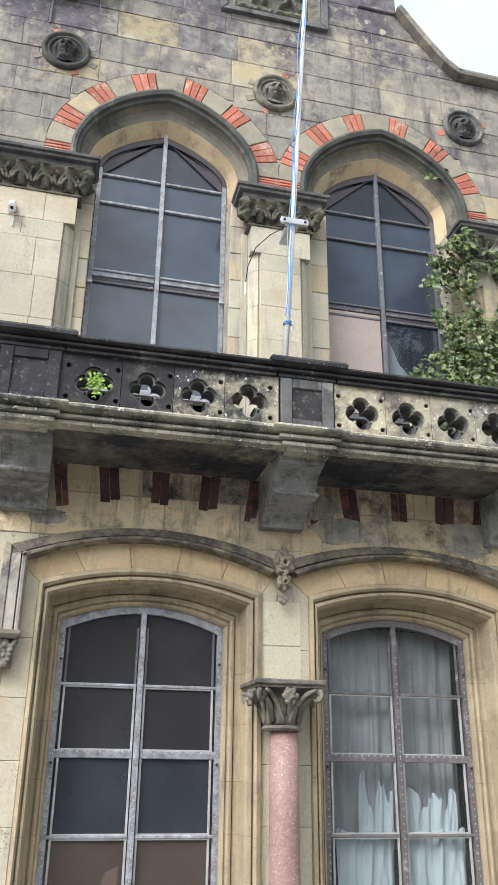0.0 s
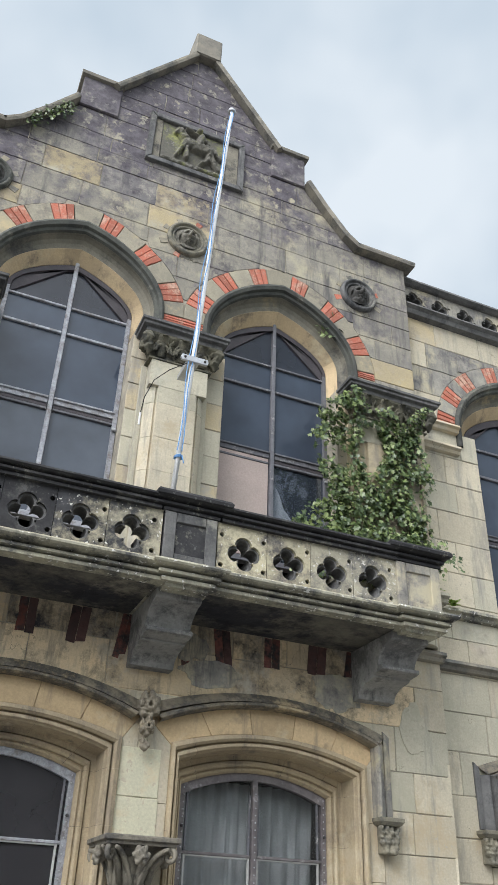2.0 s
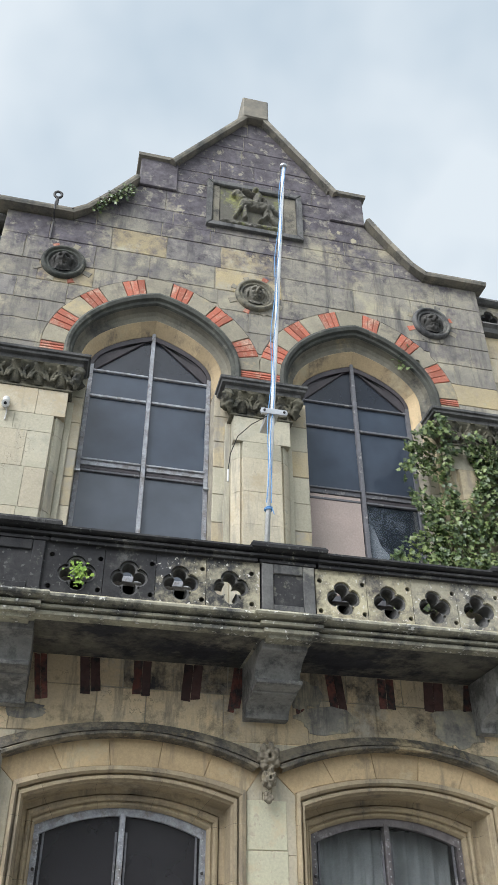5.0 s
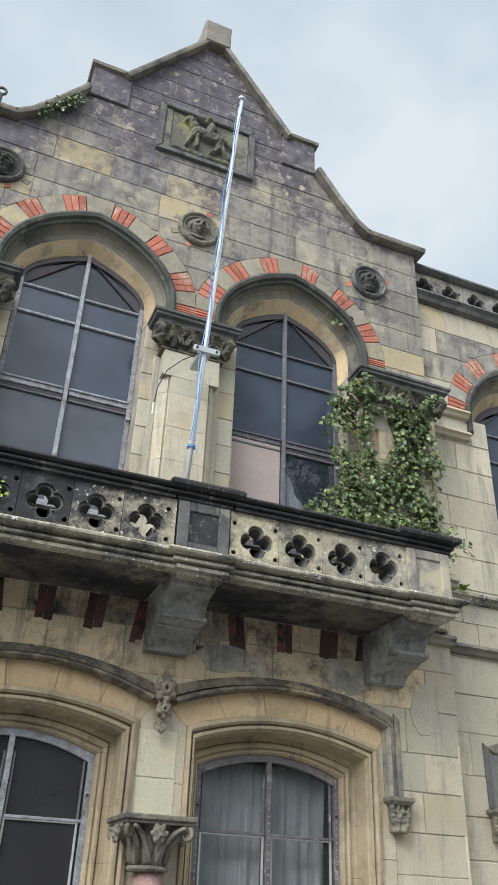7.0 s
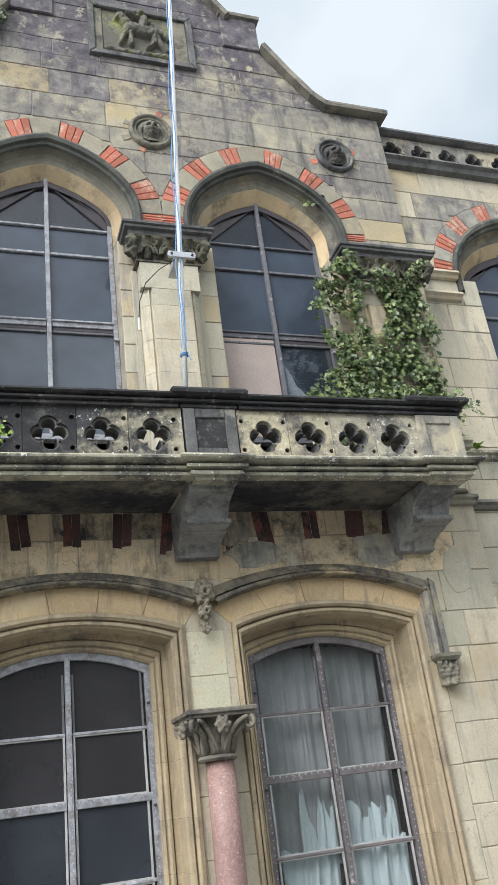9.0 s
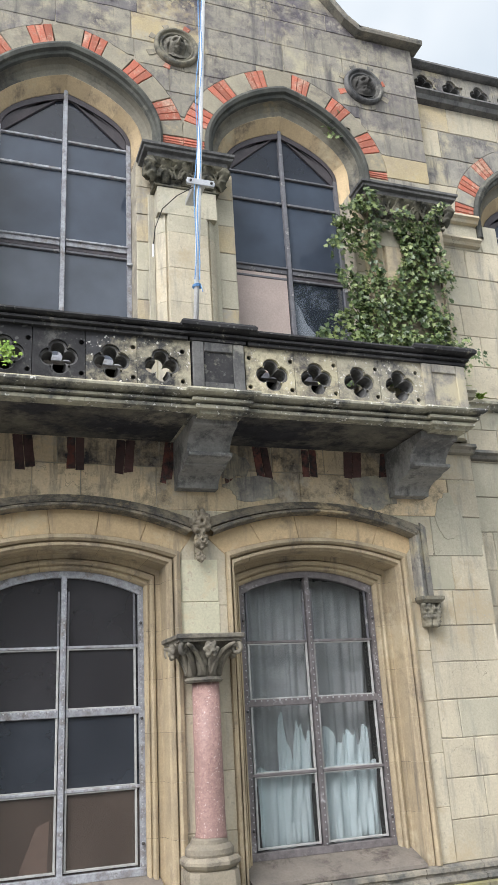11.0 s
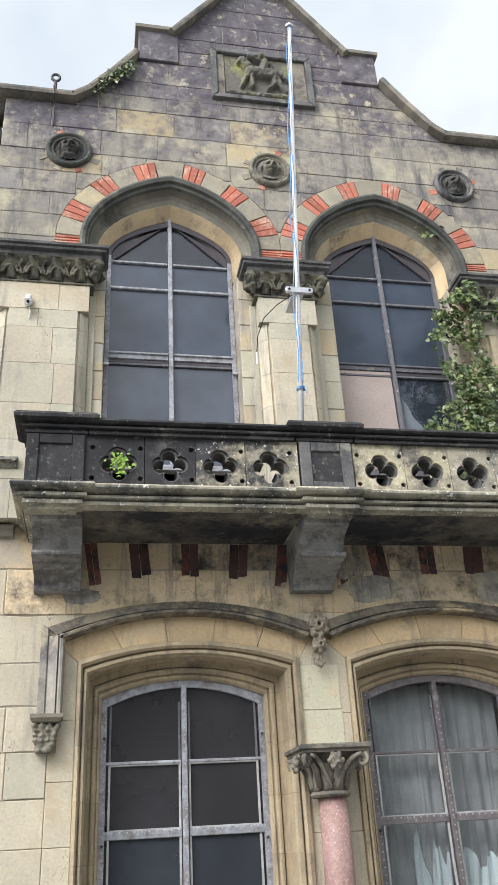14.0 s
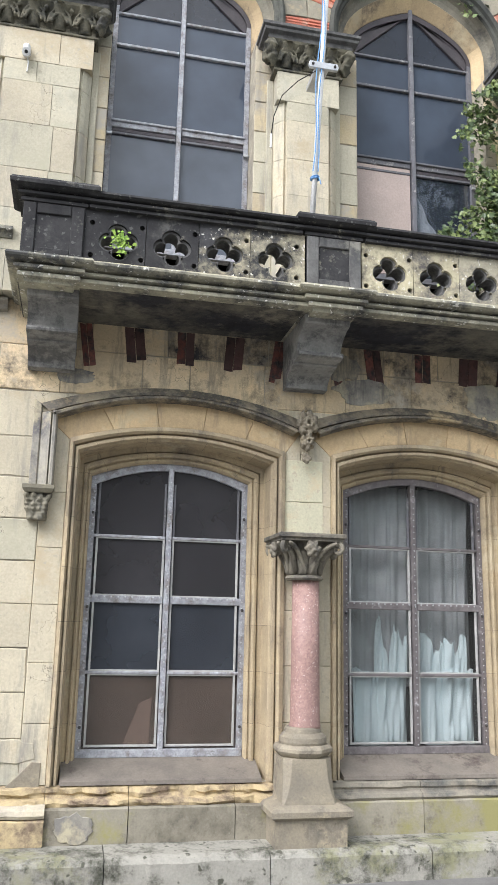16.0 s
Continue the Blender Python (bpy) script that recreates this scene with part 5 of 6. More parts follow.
# ---- upper piers with foliate friezes ----
def upper_pier(cx, hw, label, seed, stone, roll=True):
    p = thing("pier", label, "pier", group="upper piers")
    r = random.Random(seed)
    z = 4.0
    while z < 6.2:
        h = min(r.uniform(0.30, 0.40), 6.215 - z)
        if z < 5.92 and z + h > 5.78:
            h = 5.93 - z
        elif z > 5.92:
            h = 6.215 - z
        cutx = cx + r.uniform(-0.25, 0.25) * hw * 2 if hw > 0.3 else None
        spans = [(cx - hw, cx + hw)] if cutx is None else [(cx - hw, cutx), (cutx, cx + hw)]
        square = z > 5.92
        for q, (a, b) in enumerate(spans):
            bm = bmesh.new()
            za, zb = z + 0.002, z + h - 0.002
            lo, hi = a + 0.0015 * (q > 0), b - 0.0015 * (q < len(spans) - 1)
            front = -0.16 - r.uniform(0, 0.003)
            plan = [(lo, 0.02), (lo, front), (hi, front), (hi, 0.02)]
            if not square:
                # a groove and a splayed corner down each side of the face
                ends = ([(a, 0.02), (a, -0.07), (a + 0.035, -0.115), (a + 0.068, -0.142), (a + 0.076, -0.128), (a + 0.084, -0.128), (a + 0.092, front)] if q == 0 else [(lo, 0.02), (lo, front)])
                ends2 = ([(b - 0.092, front), (b - 0.084, -0.128), (b - 0.076, -0.128), (b - 0.068, -0.142), (b - 0.035, -0.115), (b, -0.07), (b, 0.02)] if q == len(spans) - 1 else [(hi, front), (hi, 0.02)])
                plan = ends + ends2
            vs = grid_faces(bm, [[(px_, py_, zz) for px_, py_ in plan] for zz in (za, zb)], close_u=True)
            bm.faces.new(vs[0]), bm.faces.new(vs[1][::-1])
            part("stone_block", bm, stone(r), p)
        z += h
    for s in (-1, 1):
        if roll:
            bm = bmesh.new()
            box(bm, *sorted((cx + s * hw, cx + s * (hw + 0.055))), -0.03, 0.02, 4.0, 6.2, 0.006)
            part("jamb_strip", bm, stone(r), p)
    h0 = hw + 0.02
    bm = bmesh.new()
    ringed(bm, [(-0.005, 6.200), (0.012, 6.208), (0.014, 6.222), (-0.005, 6.232), (-0.012, 6.25), (-0.006, 6.31), (0.025, 6.375), (0.075, 6.43), (0.085, 6.45)], cx, -0.05, h0, 0.11, 0.02)
    cap = part("capital", bm, CARVEDD, p, "foliate frieze capital")
    bm = bmesh.new()
    ringed(bm, [(0.05, 6.445), (0.075, 6.452), (0.082, 6.478), (0.074, 6.484), (0.078, 6.496), (0.115, 6.506), (0.122, 6.526), (0.112, 6.532), (0.135, 6.542), (0.138, 6.566), (0.11, 6.58), (-0.05, 6.588)], cx, -0.05, h0, 0.11, 0.02)
    part("abacus", bm, DARK, cap)
    k = max(3, round(2 * hw / 0.2))
    for i in range(k):
        xx = cx - h0 + 2 * h0 * (i + 0.5) / k
        bm = bmesh.new()
        curled_leaf(bm, (xx, -0.150, 6.24), (0, -1, 0), (0, 0, 1), 0.185, 0.115, 0.62)
        part("leaf", bm, CARVEDD, cap, smooth=True)
        bm = bmesh.new()
        span = h0 / k * 0.92
        tube(bm, [(xx + span * math.cos(t * math.pi / 10), -0.19 - 0.015 * math.sin(t * math.pi / 10), 6.27 + 0.135 * math.sin(t * math.pi / 10)) for t in range(11)], 0.011, 6)
        for t in range(7):
            a = math.pi * (t + 0.5) / 7
            blob(bm, xx + span * 0.66 * math.cos(a), -0.195, 6.275 + 0.085 * math.sin(a), 0.014, 0.022, 0.019, 0.4, t, 8, 6)
        blob(bm, xx + span, -0.20, 6.40, 0.022, 0.03, 0.03, 0.6, i, 9, 7)
        fused(part("tendril", bm, CARVEDD, cap, smooth=True), 0.009)
    for s in (-1, 1):
        bm = bmesh.new()
        blob(bm, cx + s * (h0 + 0.05), -0.21, 6.385, 0.06, 0.06, 0.06, 0.7, 3, 12, 9)
        blob(bm, cx + s * (h0 + 0.03), -0.19, 6.31, 0.05, 0.05, 0.05, 0.8, 5, 12, 9)
        blob(bm, cx + s * (h0 + 0.05), -0.08, 6.38, 0.055, 0.055, 0.055, 0.8, 6, 12, 9)
        scroll(bm, (cx + s * (h0 + 0.07), -0.22, 6.39), (s, -1, 0), 0.045, 0.016)
        for q in range(5):
            blob(bm, cx + s * (h0 + 0.03 + 0.012 * q), -0.18 - 0.012 * q, 6.25 + 0.035 * q, 0.022, 0.022, 0.026, 0.6, q + 9, 9, 7)
        fused(part("corner_leaf", bm, CARVEDD, cap, smooth=True))
    return p


upper_pier(X0 - 0.03, 0.27, "pale stone central pier with dark carved capital", 3, lambda r: (PALE, PALE, PALE, CREAM)[r.randrange(4)])
upper_pier(X0 - 2.20, 0.38, "pale stone side pier with dark carved capital", 4, lambda r: (PALE, CREAM, PALE)[r.randrange(3)])
upper_pier(X0 + 2.22, 0.38, "stone side pier with carved capital, overgrown with ivy", 5, lambda r: (BUFF, BUFF, PALE)[r.randrange(3)])


# ---- arches over the upper windows ----
def upper_arch(cx, y, outline, label):
    ar = thing("window_arch", label, "arch", group="upper window arches")
    bm = bmesh.new()
    reveal(bm, outline, [(-0.01, y + 0.02), (-0.005, y - 0.03), (0.02, y - 0.05), (0.045, y - 0.04), (0.055, y - 0.01), (0.075, y - 0.005), (0.085, y + 0.02)])
    part("roll_moulding", bm, ROLLM, ar, "dark roll moulding")
    bm = bmesh.new()
    reveal(bm, outline, [(0.085, y + 0.02), (0.088, y + 0.050), (0.100, y + 0.085), (0.125, y + 0.108), (0.150, y + 0.116), (0.160, y + 0.118)])
    part("hollow_moulding", bm, HOLLOW, ar)
    full = [outline(d) for d in (0.160, 0.166, 0.25, 0.258)]
    ys = [y + 0.118, y + 0.112, y + 0.20, y + 0.26]
    n = len(full[0])
    cuts = [0, 5, 9, 13, 15, 18, 22, 26, n - 1]
    for a, b in zip(cuts, cuts[1:]):
        bm = bmesh.new()
        grid_faces(bm, [[(o[i][0], yy, o[i][1]) for i in range(a, b + 1)] for o, yy in zip(full, ys)])
        part("soffit_stone", bm, ARCHS, ar)


for cx in UPPER:
    upper_arch(cx, 0.0, up_outline(cx), "moulded round stone arch of an upper window")
upper_arch(WING_U, 0.14, up_outline(WING_U, 6.4, 0.84, 6.65, 0.86), "moulded stone arch of the side wing window")


# ---- medallions, plaque ----
def medallion(cx, cz, seed, label):
    md = thing("medallion", label, "medallion", group="round head medallions")
    bm = bmesh.new()
    rows = []
    for k in range(36):
        a = 2 * math.pi * k / 36
        rows.append([(cx + r * math.cos(a), yy, cz + r * math.sin(a)) for r, yy in ((0.225, 0.02), (0.225, -0.03), (0.205, -0.055), (0.185, -0.045), (0.18, -0.02), (0.165, -0.035), (0.15, -0.03), (0.145, 0.0))])
    grid_faces(bm, rows, close_v=True)
    part("rim", bm, (ROLLM, CARVED, DARK)[seed], md, smooth=True)
    bm = bmesh.new()
    vs = [bm.verts.new((cx + 0.15 * math.cos(2 * math.pi * k / 24), -0.008, cz + 0.15 * math.sin(2 * math.pi * k / 24))) for k in range(24)]
    bm.faces.new(vs)
    part("disc", bm, (BLACK, CARVED, BLACK)[seed], md)
    # eight small stones set round the rim
    for k in range(8):
        a = math.pi / 8 + k * math.pi / 4
        ux, uz, far = math.cos(a), math.sin(a), 0.285 + 0.03 * (k % 3 == 1)
        bm = bmesh.new()
        piece(bm, [(cx + 0.228 * ux - 0.028 * uz, cz + 0.228 * uz + 0.028 * ux), (cx + 0.228 * ux + 0.028 * uz, cz + 0.228 * uz - 0.028 * ux), (cx + far * ux + 0.036 * uz, cz + far * uz - 0.036 * ux), (cx + far * ux - 0.036 * uz, cz + far * uz + 0.036 * ux)], -0.008, 0.02, 0.004)
        part("keystone", bm, (MOULD, RINGST, BRICK, MOULD)[(k + seed) % 4], md)

    def height(u, v):
        """The worn head in relief: skull, hair, brow, sockets, nose, cheeks, mouth and beard."""
        def bump_(x, z, w, h, amp):
            return amp * math.exp(-((u - x) / w) ** 2 - ((v - z) / h) ** 2)
        e = (u / 0.085) ** 2 + ((v - 0.01) / 0.118) ** 2
        q = 0.075 * math.sqrt(max(0.0, 1 - e)) if e < 1 else 0.0
        q = max(q, 0.045 * math.sqrt(max(0.0, 1 - (u / 0.112) ** 2 - ((v - 0.045) / 0.088) ** 2)))
        if seed != 1:
            q = max(q, 0.055 * math.sqrt(max(0.0, 1 - (u / 0.075) ** 2 - ((v + 0.085) / 0.06) ** 2)))
        q = max(q, 0.03 * math.sqrt(max(0.0, 1 - (u / 0.12) ** 2 - ((v + 0.135) / 0.05) ** 2)))
        q += bump_(0, 0.0, 0.012, 0.034, 0.030) + bump_(0, -0.016, 0.018, 0.012, 0.012)
        for sgn in (-1, 1):
            q += bump_(sgn * 0.033, 0.020, 0.019, 0.013, -0.030) + bump_(sgn * 0.034, 0.041, 0.026, 0.010, 0.014)
            q += bump_(sgn * 0.044, -0.015, 0.020, 0.022, 0.010) + bump_(sgn * 0.098, 0.01, 0.018, 0.05, 0.018)
        q += bump_(0, -0.043, 0.026, 0.006, -0.014) + bump_(0, -0.055, 0.022, 0.008, 0.008)
        if v > 0.06 or v < -0.06 or abs(u) > 0.075:
            q += 0.013 * noise.noise(Vector((u * 55, v * 28 + seed * 3, seed)))
        return max(0.0, q)
    bm = bmesh.new()
    rows = []
    for j in range(30):
        rr = 0.002 + 0.143 * j / 29
        row = []
        for i in range(64):
            a = 2 * math.pi * i / 64
            u, v = rr * math.cos(a), rr * math.sin(a)
            row.append((cx + u, -0.010 - height(u, v) * 1.25, cz + v))
        rows.append(row)
    grid_faces(bm, rows, close_u=True)
    part("relief", bm, (RELIEFD, RELIEF, RELIEFD)[seed], md, smooth=True)


RELIEF = surface("worn_grey_relief", ((0.24, 0.225, 0.18), (0.15, 0.14, 0.115)), 9.0, bump=0.5, stain=(0.06, 0.058, 0.05), amount=0.4, stain_scale=9, vary=0)
RELIEFD = surface("blackened_relief", ((0.050, 0.048, 0.045), (0.085, 0.081, 0.072)), 9.0, bump=0.5, stain=(0.03, 0.03, 0.03), amount=0.4, stain_scale=9, vary=0)
medallion(-2.04, 7.975, 0, "dark round stone medallion with worn carved head")
medallion(0.0, 7.955, 1, "grey round stone medallion with carved head")
medallion(2.04, 7.975, 2, "dark round stone medallion with worn carved head")
pl = thing("plaque", "square stone plaque with mossy carved animal relief in the gable", "plaque")
PX, PZ0, PZ1 = 0.575, 8.94, 9.73
for a in (((-PX, PZ0), (PX, PZ0), (PX - 0.07, PZ0 + 0.07), (-PX + 0.07, PZ0 + 0.07)), ((-PX, PZ1), (PX, PZ1), (PX - 0.07, PZ1 - 0.07), (-PX + 0.07, PZ1 - 0.07)),
          ((-PX, PZ0), (-PX, PZ1), (-PX + 0.07, PZ1 - 0.07), (-PX + 0.07, PZ0 + 0.07)), ((PX, PZ0), (PX, PZ1), (PX - 0.07, PZ1 - 0.07), (PX - 0.07, PZ0 + 0.07))):
    bm = bmesh.new()
    piece(bm, list(a), -0.05, 0.02, 0.012)
    part("frame", bm, DARK, pl)
for a, b in ((-0.42, 0.36), (-0.505, -0.42), (0.36, 0.505)):
    bm = bmesh.new()
    box(bm, a + 0.002, b - 0.002, -0.006 if a == -0.42 else -0.02, 0.03, PZ0 + 0.07, PZ1 - 0.07, 0.006)
    part("panel", bm, CAPM if a != -0.42 else DARK, pl)
# a mounted beast in high relief, walking, its limbs as rounded bars of stone
RODS = ((-0.25, 9.54, -0.20, 9.58, 0.045, 0.06), (-0.215, 9.57, -0.12, 9.42, 0.06, 0.07), (-0.11, 9.40, 0.13, 9.38, 0.082, 0.09), (-0.125, 9.38, -0.12, 9.17, 0.032, 0.07),
         (-0.14, 9.36, -0.20, 9.28, 0.03, 0.07), (-0.20, 9.28, -0.235, 9.16, 0.024, 0.06), (0.14, 9.36, 0.135, 9.24, 0.04, 0.07), (0.135, 9.24, 0.06, 9.15, 0.026, 0.06), (0.17, 9.34, 0.20, 9.22, 0.036, 0.06),
         (0.20, 9.22, 0.26, 9.12, 0.026, 0.06), (0.20, 9.41, 0.285, 9.33, 0.026, 0.05), (0.02, 9.44, 0.035, 9.55, 0.055, 0.10), (0.0, 9.64, 0.005, 9.66, 0.042, 0.10),
         (-0.15, 9.62, 0.0, 9.56, 0.018, 0.08), (0.05, 9.53, 0.12, 9.46, 0.024, 0.09), (-0.40, 9.045, 0.30, 9.07, 0.035, 0.04))


def relief_height(u, v):
    q = 0.0
    for ax, az, bx, bz, rad, tall in RODS:
        dx, dz = bx - ax, bz - az
        f = min(1, max(0, ((u - ax) * dx + (v - az) * dz) / max(1e-6, dx * dx + dz * dz)))
        d = math.hypot(u - ax - f * dx, v - az - f * dz) / rad
        if d < 1:
            q = max(q, tall * math.sqrt(1 - d * d))
    return q + (0.014 * noise.noise(Vector((u * 26, v * 26, 3))) + 0.008 * noise.noise(Vector((u * 60, v * 60, 5))) if q > 0 else 0.0)


bm = bmesh.new()
grid_faces(bm, [[(-0.415 + 0.77 * i / 110, -0.008 - max(0.0, relief_height(-0.415 + 0.77 * i / 110, 9.015 + 0.64 * j / 92)), 9.015 + 0.64 * j / 92) for i in range(111)] for j in range(93)])
part("relief", bm, surface("mossy_relief", ((0.17, 0.16, 0.13), (0.11, 0.105, 0.09)), 5.0, bump=0.6, stain=(0.17, 0.175, 0.065), amount=0.34, stain_scale=3.0, vary=0, patch=((0.30, 0.28, 0.25), 5.0, 0.2)), pl, smooth=True)


# ---- gable coping ----
cp = thing("gable_coping", "weathered stepped stone coping along the gable", "coping")
EDGE = ((2.80, 8.66), (2.02, 8.66), (1.86, 8.78), (1.62, 9.08), (1.36, 9.45))


def coping_stone(pts, w=0.09):
    """A stone along a slope in x and z, with a drip below and an overhang to the front."""
    bm = bmesh.new()
    (ax, az), (bx, bz) = pts
    d = Vector((bx - ax, bz - az)).normalized()
    nx, nz = -d.y, d.x
    if nz < 0:
        nx, nz = -nx, -nz
    prof = [(-0.10, 0.0), (-0.11, 0.03), (-0.11, 0.055), (-0.06, w), (0.2, w + 0.03), (0.42, w), (0.42, 0.0)]
    rows = [[(x + nx * h, yy, z + nz * h) for yy, h in prof] for x, z in ((ax + d.x * 0.002, az + d.y * 0.002), (bx - d.x * 0.002, bz - d.y * 0.002))]
    vs = grid_faces(bm, rows, close_u=True)
    bm.faces.new(vs[0]), bm.faces.new(vs[1][::-1])
    return bm


for s in (-1, 1):
    for a, b in zip(EDGE, EDGE[1:]):
        part("coping_stone", coping_stone(((s * a[0], a[1]), (s * b[0], b[1]))), MOULD, cp)
    for f0, f1 in ((0, 0.36), (0.36, 0.70), (0.70, 1.0)):
        a, b = (0.98, 9.84), (0.10, 11.02)
        part("coping_stone", coping_stone(((s * (a[0] + (b[0] - a[0]) * f0), a[1] + (b[1] - a[1]) * f0), (s * (a[0] + (b[0] - a[0]) * f1), a[1] + (b[1] - a[1]) * f1))), MOULD, cp)
    bm = bmesh.new()
    x0, x1 = sorted((s * 0.93, s * 1.37))
    piece(bm, [(x0, 9.42 if s > 0 else 9.42), (x1, 9.42), (x1, 9.90), (x0, 9.90)], -0.03, 0.42, 0.015)
    kn = part("kneeler", bm, SOOT, cp)
    bm = bmesh.new()
    ringed(bm, [(-0.02, 9.88), (0.035, 9.90), (0.04, 9.945), (0.0, 9.985)], s * 1.16, 0.1, 0.21, 0.13, 0.42)
    part("kneeler_cap", bm, MOULD, kn)
bm = bmesh.new()
piece(bm, [(-0.17, 11.02), (0.17, 11.02), (0.17, 11.42), (-0.17, 11.42)], -0.12, 0.42, 0.02)
part("apex_stone", bm, MOULD, cp)
bm = bmesh.new()
tube(bm, [(-2.23, 0.06, 8.70), (-2.23, 0.06, 9.02)], 0.02, 8)
tube(bm, [(-2.23 + 0.042 * math.sin(a * 0.6), 0.06, 9.08 + 0.05 * math.cos(a * 0.6)) for a in range(12)], 0.015, 6)
tube(bm, [(-2.23, 0.02, 8.80), (-2.225, -0.12, 8.74), (-2.22, -0.13, 8.62), (-2.215, -0.025, 8.58), (-2.215, -0.022, 8.28)], 0.009, 6)
tagged(part("ring_bolt", bm, IRON), "rusty iron ring bolt standing on the gable shoulder", "ring bolt")


# ---- parapets of the wings ----
def parapet(x0, x1, y, n, first, step):
    pa = thing("parapet", "pierced stone parapet with quatrefoils along the wing", "parapet", group="wing parapets")
    bm = bmesh.new()
    moulding(bm, [(y - 0.06, 8.20), (y - 0.12, 8.19), (y - 0.13, 8.16), (y - 0.09, 8.13), (y - 0.07, 8.08), (y, 8.06)], x0, x1, y + 0.3)
    part("cornice", bm, DARK, pa)
    bm = bmesh.new()
    moulding(bm, [(y + 0.02, 8.66), (y - 0.06, 8.65), (y - 0.065, 8.62), (y - 0.02, 8.59), (y, 8.585)], x0, x1, y + 0.2)
    part("coping", bm, DARK, pa)
    for k in range(n):
        c = first + step * k
        xa, xb = max(x0, c - step / 2), min(x1, c + step / 2)
        pierced_panel(xa + 0.002, xb - 0.002, 8.20, 8.59, c, 8.39, [(c + step / 2 - 0.05, 8.34 + 0.1 * (k % 2))], y + 0.02, GREY, pa, 0.26, 0.95)


parapet(2.72, 6.5, 0.14, 10, 2.93, 0.372)
parapet(-5.4, -2.72, 0.14, 7, -5.19, 0.372)


# ---- string courses ----
def string_course(x0, x1, y, z, mat, label):
    bm = bmesh.new()
    moulding(bm, [(y - 0.01, z + 0.05), (y - 0.08, z + 0.03), (y - 0.09, z), (y - 0.06, z - 0.02), (y - 0.045, z - 0.05), (y - 0.01, z - 0.06)], x0, x1, y + 0.03)
    tagged(part("trim", bm, mat), label, "string course", kind="structure")


for x0, x1, y in ((2.70, 6.5, 0.14), (-5.4, -2.70, 0.14), (2.27, 2.72, 0.0), (-2.72, -2.27, 0.0)):
    string_course(x0, x1, y if abs(y) > 0.1 else -0.13, 4.46, EDGEM, "weathered moulded string course at balcony level")
    string_course(x0, x1, y, 3.95, MOULD, "weathered moulded string course below the balcony")
string_course(2.72, 3.30, 0.14, 6.60, CREAM, "small stone impost band beside the wing window")
string_course(2.72, 3.28, 0.14, 6.32, CREAM, "small stone band beside the wing window")
bm = bmesh.new()
tube(bm, [(2.685, 0.012, 0.56), (2.685, 0.012, 3.05)], 0.018, 12)
tagged(part("trim", bm, CREAM, smooth=True), "slender stone roll down the corner of the bay", "corner roll", kind="structure")


# ---- security camera ----
sc = thing("security_camera", "small white security camera mounted on the pale pier", "security camera")
bm = bmesh.new()
lathe(bm, [(0.028, 5.985), (0.03, 6.0), (0.03, 6.03), (0.02, 6.045)], -2.29, -0.19, 14)
box(bm, -2.31, -2.27, -0.20, -0.155, 6.0, 6.04)
part("mount", bm, WHITE, sc)
bm = bmesh.new()
tube(bm, [(-2.29, -0.17, 5.98), (-2.285, -0.26, 5.93)], [0.033, 0.033], 14)
part("body", bm, WHITE, sc)
bm = bmesh.new()
tube(bm, [(-2.285, -0.258, 5.931), (-2.2846, -0.266, 5.9265)], [0.013, 0.013], 14)
part("lens", bm, CABLE, sc, "black lens")
bm = bmesh.new()
tube(bm, [(-2.29, -0.18, 5.97), (-2.27, -0.175, 5.9), (-2.275, -0.17, 5.82)], 0.006, 6)
part("lead", bm, WHITE, sc)


# ---- ivy and small plants ----
def leaves(name, mat, parent, spots, size, seed, label):
    """Many small five-lobed leaves, each folded along its midrib."""
    r = random.Random(seed)
    verts, faces = [], []
    shape = ((0, -0.1), (0.42, 0.02), (0.30, 0.28), (0.48, 0.62), (0.16, 0.62), (0, 1.0))
    for x, y, z in spots:
        s = size * r.uniform(0.6, 1.25)
        a, tilt, yaw = r.gauss(math.pi, 0.7), r.uniform(-0.2, 0.9), r.gauss(0, 0.5)
        m = Matrix.Translation((x, y, z)) @ Matrix.Rotation(yaw, 4, "Z") @ Matrix.Rotation(-tilt, 4, "X") @ Matrix.Rotation(a, 4, "Y")
        b = len(verts)
        for u, v in shape:
            verts.append(m @ Vector((u * s, -0.16 * s * abs(u), v * s)))
        for u, v in shape[1:5]:
            verts.append(m @ Vector((-u * s, -0.16 * s * abs(u), v * s)))
        faces += [(b, b + 1, b + 2), (b, b + 2, b + 5), (b + 2, b + 3, b + 4), (b + 2, b + 4, b + 5), (b, b + 7, b + 6), (b, b + 5, b + 7), (b + 7, b + 9, b + 8), (b + 7, b + 5, b + 9)]
    me = bpy.data.meshes.new(name)
    me.from_pydata([tuple(v) for v in verts], [], faces)
    me.materials.append(mat)
    ob = new(name, me)
    ob.parent = parent
    ob["label"], ob["kind"] = label, "stuff"
    return ob


LEAVES = bpy.data.materials.new("ivy_leaves")
LEAVES.use_nodes = True
lt = LEAVES.node_tree
geo, rmp, pr = lt.nodes.new("ShaderNodeNewGeometry"), lt.nodes.new("ShaderNodeValToRGB"), lt.nodes["Principled BSDF"]
rmp.color_ramp.elements[0].color, rmp.color_ramp.elements[1].color = (0.030, 0.055, 0.018, 1), (0.22, 0.27, 0.095, 1)
e = rmp.color_ramp.elements.new(0.55)
e.color = (0.080, 0.122, 0.036, 1)
lt.links.new(geo.outputs["Random Per Island"], rmp.inputs["Fac"])
lt.links.new(rmp.outputs["Color"], pr.inputs["Base Color"])
pr.inputs["Roughness"].default_value = 0.42

